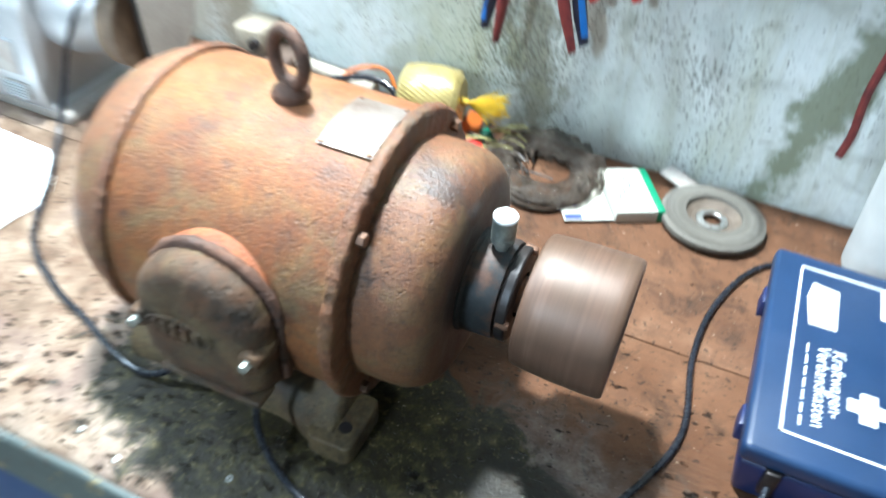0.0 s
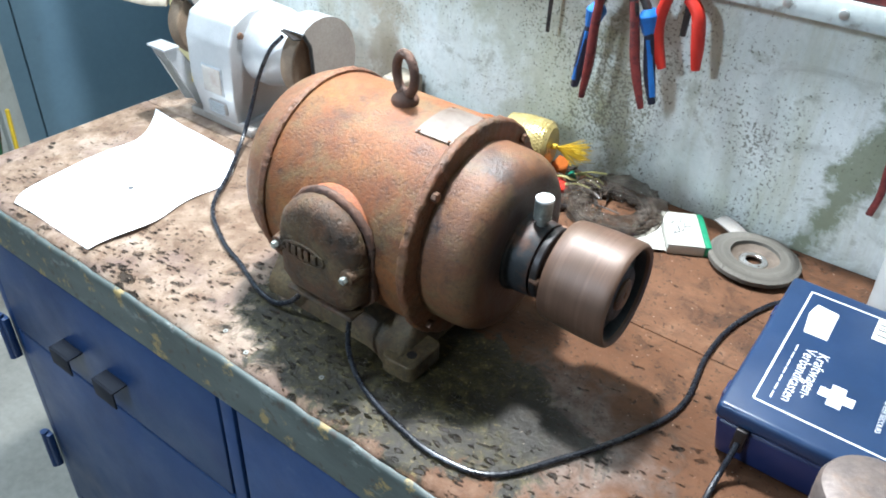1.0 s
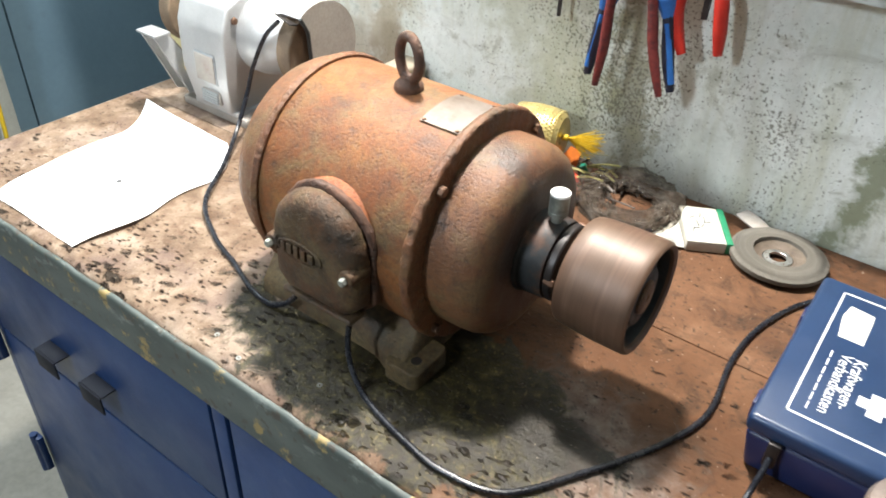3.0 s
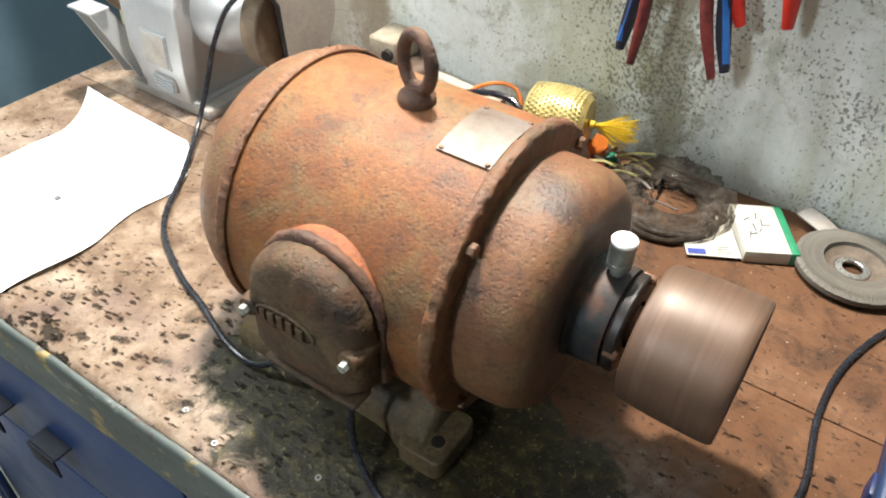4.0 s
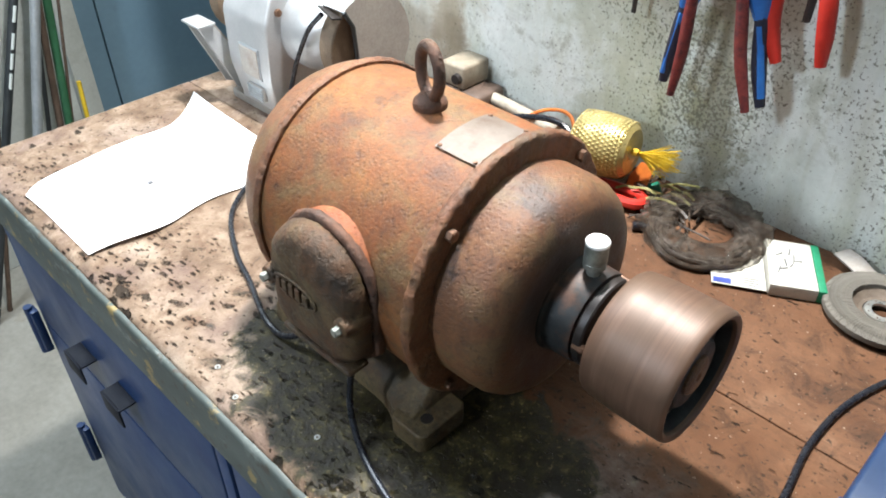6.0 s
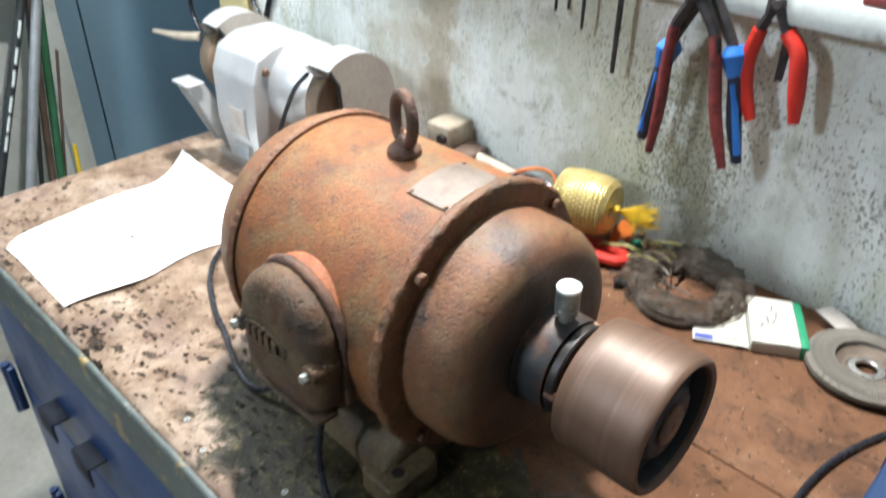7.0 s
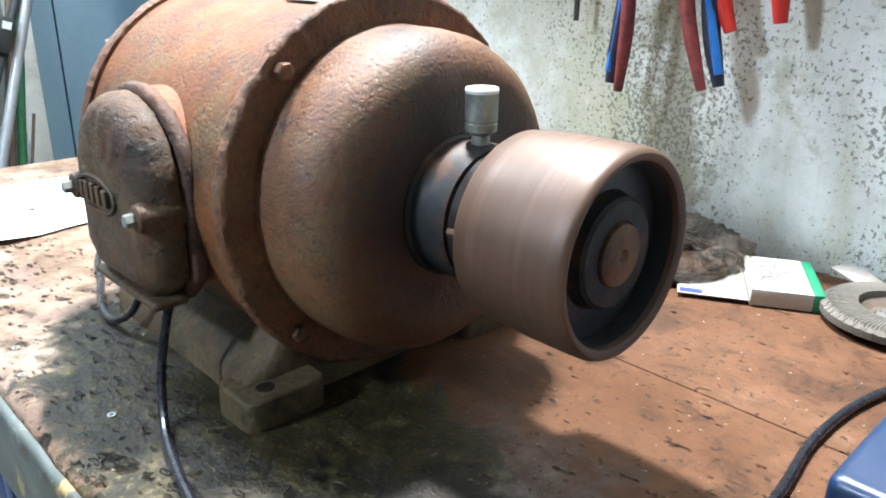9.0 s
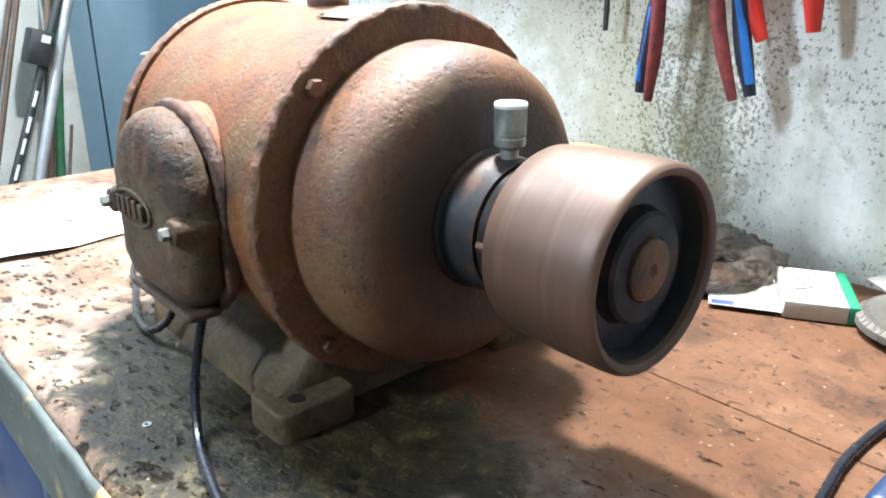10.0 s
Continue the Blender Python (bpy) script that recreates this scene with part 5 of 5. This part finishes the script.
# ---- grinder ----
def grinder():
    t = thing("bench_grinder", (-0.63, 0.35, BZ), "silver-white double bench grinder with wheel guards", "grinder")
    az, ay = 1.022, 0.343
    turn = Matrix(((0, 0, 1, 0), (1, 0, 0, 0), (0, 1, 0, 0), (0, 0, 0, 1)))
    part("foot", box(-0.72, -0.56, 0.262, 0.43, BZ, BZ + 0.016, 0.004), GRIND_DIRTY, t)
    bm = bmesh.new()
    sec = [(0.258, 0.897), (0.25, 0.96), (0.252, 1.04), (0.266, 1.075), (0.3, 1.09), (0.36, 1.09), (0.405, 1.065), (0.418, 1.02), (0.418, 0.897)]
    slab(sec, 0.112, Matrix.Translation((-0.69, 0, 0)) @ turn, bm=bm)
    for v in bm.verts:
        if v.co.z < 0.93:
            v.co.x += 0.012 if v.co.x < -0.63 else -0.012
    bmesh.ops.bevel(bm, geom=list(bm.edges), offset=0.006, segments=3, profile=0.5, affect="EDGES")
    body = part("housing", bm, GRIND_WHITE, t, "chipped silver-white motor housing")
    drum = [(-0.71, 0.0), (-0.71, 0.05), (-0.695, 0.064), (-0.56, 0.066), (-0.535, 0.06), (-0.515, 0.046), (-0.503, 0.04), (-0.503, 0.0)]
    part("drum", lathe(drum, axis_x(0, ay, az), 48), GRIND_WHITE, body, "tapered silver-white motor end")
    part("ridge", box(-0.688, -0.58, 0.262, 0.41, BZ + 0.0162, 0.9, 0.005), GRIND_WHITE, t)
    part("rating_plate", box(-0.652, -0.607, 0.2475, 0.2535, 0.95, 0.995, 0.001), GRIND_DIRTY, body, "grey rating plate")
    part("switch", box(-0.648, -0.605, 0.25, 0.258, 0.912, 0.935, 0.003), GRIND_DIRTY, body, "grey ribbed switch")
    for i in range(5):
        z = 0.9135 + 0.0045 * i
        part("switch_rib", box(-0.646, -0.607, 0.2472, 0.2502, z, z + 0.0022, 0.0006), BAR_GREY, body)
    part("plate_frame", box(-0.6545, -0.6045, 0.249, 0.2528, 0.9475, 0.9975, 0.001), BAR_GREY, body)
    part("screw", lathe([(0, 0.006), (0.004, 0.005), (0.004, 0)], Matrix.Translation((-0.577, 0.275, 1.055)), 12), BOLT, body)
    n = 40
    r = 0.074
    for sx, x0, x1 in ((1, -0.502, -0.457), (-1, -0.782, -0.737)):
        angs = [radians(-105 + 232 * i / n) for i in range(n + 1)]
        out = [(ay + r * math.cos(a), az + r * math.sin(a)) for a in angs]
        inn = [(ay + (r - 0.003) * math.cos(a), az + (r - 0.003) * math.sin(a)) for a in angs]
        g = part("guard", slab(out + inn[::-1], x1 - x0, Matrix.Translation((x0, 0, 0)) @ turn), GRIND_WHITE, t, "silver-white wheel guard")
        fan = [(y, z) for y, z in out] + [(ay - 0.03, az + 0.035), (ay - 0.025, az - 0.03)]
        for xs in (x0, x1 - 0.0025):
            part("guard_side", slab(fan, 0.0025, Matrix.Translation((xs + (0.0006 if xs == x1 - 0.0025 else -0.0006), 0, 0)) @ turn), GRIND_DIRTY, g, "dusty round side cover", False)
        part("wheel", lathe([(x0 + 0.008, 0.0), (x0 + 0.008, 0.062), (x0 + 0.01, 0.064), (x1 - 0.01, 0.064), (x1 - 0.008, 0.062), (x1 - 0.008, 0.0)], axis_x(0, ay, az), 64), WHEEL, t, "worn brown grinding wheel")
        lip = [(x1 + 0.0005, y, z) for y, z in (out[-1], (ay - 0.03, az + 0.035), (ay - 0.025, az - 0.03), out[0])]
        part("guard_lip", tube(lip, 0.003, 8, straight=True), BAR_BLACK, g, "black folded guard edge")
        xm = (x0 + x1) / 2
        part("spark_arrester", slab([(-0.02, 0), (0.02, 0), (0.022, 0.008), (0.004, 0.013), (-0.024, 0.022)], 0.002, Matrix.Translation((xm, ay - 0.046, az + 0.052)) @ pose(0, 0, 0, 20, -10, 180)), IRON_BLACK, g, "dark bent spark arrester", False)
    part("tool_rest", box(-0.738, -0.69, 0.208, 0.238, 1.016, 1.02, 0.001), GRIND_WHITE, t, "bright steel tool rest")
    for dx in (-0.018, 0.014):
        arm = [(0.212, 1.016), (0.236, 1.016), (0.262, 0.975), (0.278, 0.93), (0.3, 0.905), (0.282, 0.898), (0.262, 0.905), (0.235, 0.965)]
        part("rest_arm", slab(arm, 0.0035, Matrix.Translation((-0.716 + dx, 0, 0)) @ turn), GRIND_WHITE, t, "bent steel rest bracket", False)
    part("rest_web", slab([(0.236, 1.015), (0.24, 1.016), (0.266, 0.975), (0.262, 0.973)], 0.03, Matrix.Translation((-0.731, 0, 0)) @ turn), GRIND_DIRTY, t, "", False)
    part("eye_shield_arm", tube([(-0.772, 0.285, 1.063), (-0.83, 0.281, 1.052), (-0.925, 0.28, 1.04)], [0.008, 0.007, 0.0025], 8, flat=0.4), BEIGE, t)
    part("yellow_knob", lathe([(0, 0), (0, 0.009), (0.012, 0.009), (0.013, 0.007), (0.013, 0)], Matrix.Translation((-0.7, 0.272, 0.955)) @ pose(0, 0, 0, 0, 0, -90), 16), YELLOW, t, "yellow knob")
    return t


grinder()


# ---- on the wall ----
def tool_rail():
    t = thing("tool_rail", (0.2, WY, 1.21), "white painted tool rail with bolts along the wall", "rail", kind="structure")
    part("rail_board", box(-0.75, 1.2, WY - 0.055, WY - 0.0005, 1.215, 1.245, 0.003), RAIL_PAINT, t)
    for x in (0.18, 0.245, 0.31):
        part("bolt_head", lathe([(0, 0), (0, 0.006), (0.005, 0.0055), (0.006, 0)], Matrix.Translation((x, WY - 0.055, 1.23)) @ pose(0, 0, 0, 0, 0, -90), 8), ZINC, t)
    return t


tool_rail()


def pliers(name, label, y, pivot, legs, grip, collar, top):
    """legs: two lists of (x, z) from the pivot down; grip: radius; collar: colour of the upper grip."""
    t = thing(name, (pivot[0], y, pivot[1]), label, "pliers")
    part("jaw", tube([(pivot[0] - 0.004, y, pivot[1] - 0.01), (pivot[0], y, pivot[1] + 0.03), (pivot[0] + 0.004, y, top)], [0.011, 0.013, 0.006], 10, flat=0.55), TOOL_STEEL, t, "dark steel jaws")
    part("pivot_pin", lathe([(0, 0), (0, 0.007), (0.02, 0.007), (0.022, 0.005), (0.022, 0)], Matrix.Translation((pivot[0], y + 0.011, pivot[1])) @ pose(0, 0, 0, 0, 0, -90), 14), TOOL_STEEL, t)
    for leg in legs:
        neck = [(pivot[0], y, pivot[1]), (leg[0][0], y, leg[0][1]), (leg[1][0], y, leg[1][1])]
        part("shank", tube(neck, [0.008, 0.006, 0.005], 8, flat=0.8), TOOL_STEEL, t)
        g = part("grip", tube([(x, y, z) for x, z in leg], [grip * 0.95, grip, grip * 1.1, grip * 1.05, grip * 0.7], 12, flat=0.75), collar[0], t, collar[2])
        if collar[1]:
            x, z = leg[0]
            x2, z2 = leg[1]
            d = Vector((x2 - x, 0, z2 - z)).normalized()
            a = Vector((x, y, z))
            part("collar", tube([a - d * 0.004, a + d * 0.006, a + d * 0.022, a + d * 0.03], [grip * 1.1, grip * 1.9, grip * 1.35, grip * 1.05], 10, flat=0.7), collar[1], g, "bright blue collar")
            b0, b1 = Vector((leg[1][0], y - grip * 0.5, leg[1][1])), Vector((leg[-1][0], y - grip * 0.45, leg[-1][1] + 0.012))
            part("inlay", tube([b0, (b0 + b1) / 2, b1], grip * 0.55, 8, flat=0.7), collar[1], g, "bright blue inlay")
    return t


pliers("water_pump_pliers", "long water pump pliers with worn dark red grips, hanging", 0.468, (-0.03, 1.235),
       [[(-0.052, 1.195), (-0.0545, 1.15), (-0.054, 1.1), (-0.058, 1.042)], [(-0.004, 1.195), (0.004, 1.16), (0.015, 1.11), (0.035, 1.053)]], 0.0068, (DARK_RED, None, "worn dark red and black grip"), 1.3)
pliers("combination_pliers", "pliers with dark navy and bright blue grips, hanging", 0.486, (-0.03, 1.24),
       [[(-0.062, 1.17), (-0.07, 1.135), (-0.075, 1.09), (-0.08, 1.047)], [(0.012, 1.18), (0.021, 1.145), (0.03, 1.1), (0.043, 1.056)]], 0.0082, (GRIP_DARK, GRIP_BLUE, "dark navy grip"), 1.29)
pliers("side_cutters", "side cutters with bright red grips, hanging", 0.493, (0.047, 1.235),
       [[(0.032, 1.205), (0.026, 1.17), (0.03, 1.14), (0.044, 1.107)], [(0.06, 1.208), (0.076, 1.19), (0.084, 1.155), (0.09, 1.117)]], 0.0088, (RED, None, "smooth red plastic grip"), 1.29)


def thin_tool(name, x, z0, z1, r, y, label, material=TOOL_STEEL):
    t = thing(name, (x, y, z1), label, "screwdriver")
    part("blade", tube([(x, y, z1), (x, y, (z0 + z1) / 2), (x, y, z0)], [r, r, r * 0.8], 8, n=3), material, t)
    part("handle", tube([(x, y, z1 - 0.002), (x, y, z1 + 0.02), (x, y, z1 + 0.06)], [r, 0.011, 0.01], 10), BROWN_BOX, t)
    return t


thin_tool("screwdriver", -0.15, 1.106, 1.25, 0.0038, 0.512, "thin steel screwdriver hanging in the rail")
for tx, tz in ((-0.205, 1.15), (-0.228, 1.17), (-0.248, 1.165), (-0.3, 1.19)):
    thin_tool("screwdriver", tx, tz, 1.25, 0.0026, 0.515, "short thin steel screwdriver hanging in the rail")
thin_tool("punch", 0.055, 1.15, 1.25, 0.0055, 0.515, "dark steel punch hanging behind the red cutters")
tagged(part("ring_spanner", lathe([(-0.006, 0.011), (-0.006, 0.019), (0.006, 0.019), (0.006, 0.011)], Matrix.Translation((-0.235, 0.478, 1.235)) @ pose(0, 0, 0, 0, 0, 90), 24, closed=True), BROWN_BOX), "brown ring hanging on the tool rail", "ring")
tagged(part("wrench", box(0.12, 0.34, 0.495, 0.51, 1.2455, 1.258, 0.003), DARK_RED), "dark red ribbed tool handle lying on the rail", "tool")
cable("red_cord", [(0.33, 0.534, 1.245), (0.352, 0.532, 1.15), (0.35, 0.53, 1.06), (0.354, 0.53, 1.01), (0.351, 0.528, 0.978)], 0.0048, "dark red cord hanging down the wall", DARK_RED)

cable("cord", [(-1.09, 0.5195, 1.32), (-1.1, 0.5195, 1.2), (-1.112, 0.5195, 1.1), (-1.19, 0.51, 1.04), (-1.215, 0.51, 0.985), (-1.19, 0.51, 0.93)], 0.005, "black cord looping over the wooden trim")
cable("cord", [(-0.87, 0.5395, 1.25), (-0.9, 0.5395, 1.125), (-0.935, 0.5395, 1.07), (-0.975, 0.5395, 0.99), (-0.96, 0.53, 0.9)], 0.005, "black cord hanging down the wall behind the grinder")
cable("cord", [(-1.03, 0.5195, 1.2), (-1.035, 0.5195, 1.12), (-1.015, 0.5345, 1.05), (-0.98, 0.5345, 0.99)], 0.0045, "black cord hanging down the wall behind the grinder")
tagged(part("tag", box(-0.917, -0.891, 0.5415, 0.5446, 1.106, 1.14, 0.0008), RED), "small red tag stuck on the plaster wall", "tag")


# ---- rods by the board ----
def rod(foot, slope, r, material, label, name="rod", z1=1.95, shift=0.0, sag=0.0):
    """A rod that stands at y = foot on the floor and leans by slope along the board."""
    line = [(-1.64 - 0.085 * z + shift, foot + slope * z + sag * math.sin(math.pi * z / z1), z) for z in (0.0, z1 * 0.25, z1 * 0.5, z1 * 0.75, z1)]
    return tagged(part(name, tube(line, r, 12), material), label, "rod", "rods leaning on the board")


rod(0.216, 0.163, 0.011, BAR_GREEN, "green painted rod leaning on the board")
rod(0.19, 0.168, 0.009, BAR_BROWN, "brown rusty bar leaning on the board beside the green rod")
rod(0.04, 0.337, 0.0125, BAR_GREY, "galvanised tube leaning on the board", shift=0.03)
rod(0.125, 0.2, 0.006, BAR_BLACK, "thin bent black rod leaning on the board", sag=0.03)
rod(-0.036, 0.31, 0.0065, BAR_BROWN, "brown rusty bar leaning on the board")
rod(-0.07, 0.326, 0.0065, BAR_BROWN, "brown rusty bar leaning on the board")
rod(-0.155, 0.36, 0.016, BAR_BROWN, "thick brown bar leaning on the board")
rod(0.2, 0.22, 0.004, BAR_BROWN, "short thin brown stick leaning on the board", "stick", 0.8)
rod(0.3, 0.09, 0.006, YELLOW, "short yellow stick leaning on the board", "stick", 0.55)


def marked_pole():
    t = thing("pole", (-1.62, -0.086, 0), "black pole with white markings and a black clamp", "pole")
    def on(z, out=0.0):
        return Vector((-1.61 - 0.085 * z + out, -0.086 + 0.432 * z, z))
    part("shaft", tube([on(0), on(0.6), on(1.2)], 0.0105, 12), BAR_BLACK, t)
    for z in (0.6, 0.645, 0.69, 0.75, 0.8, 0.86):
        part("white_marking", tube([on(z, 0.007), on(z + 0.018, 0.007), on(z + 0.036, 0.007)], 0.0048, 8), RAIL_PAINT, t, "worn white marking")
    c = on(1.0) - Vector((0, 0.02, 0))
    bm = box(-0.03, 0.03, -0.028, 0.024, -0.045, 0.04, 0.006)
    bmesh.ops.transform(bm, matrix=Matrix.Translation(c) @ pose(0, 0, 0, -18, 0, 0), verts=bm.verts)
    clamp = part("clamp", bm, BAR_BLACK, t, "black plastic clamp")
    bm = box(0.0305, 0.032, -0.004, 0.016, 0.012, 0.03)
    bmesh.ops.transform(bm, matrix=Matrix.Translation(c) @ pose(0, 0, 0, -18, 0, 0), verts=bm.verts)
    part("white_mark", bm, RAIL_PAINT, clamp, "small white mark", False)
    return t


marked_pole()
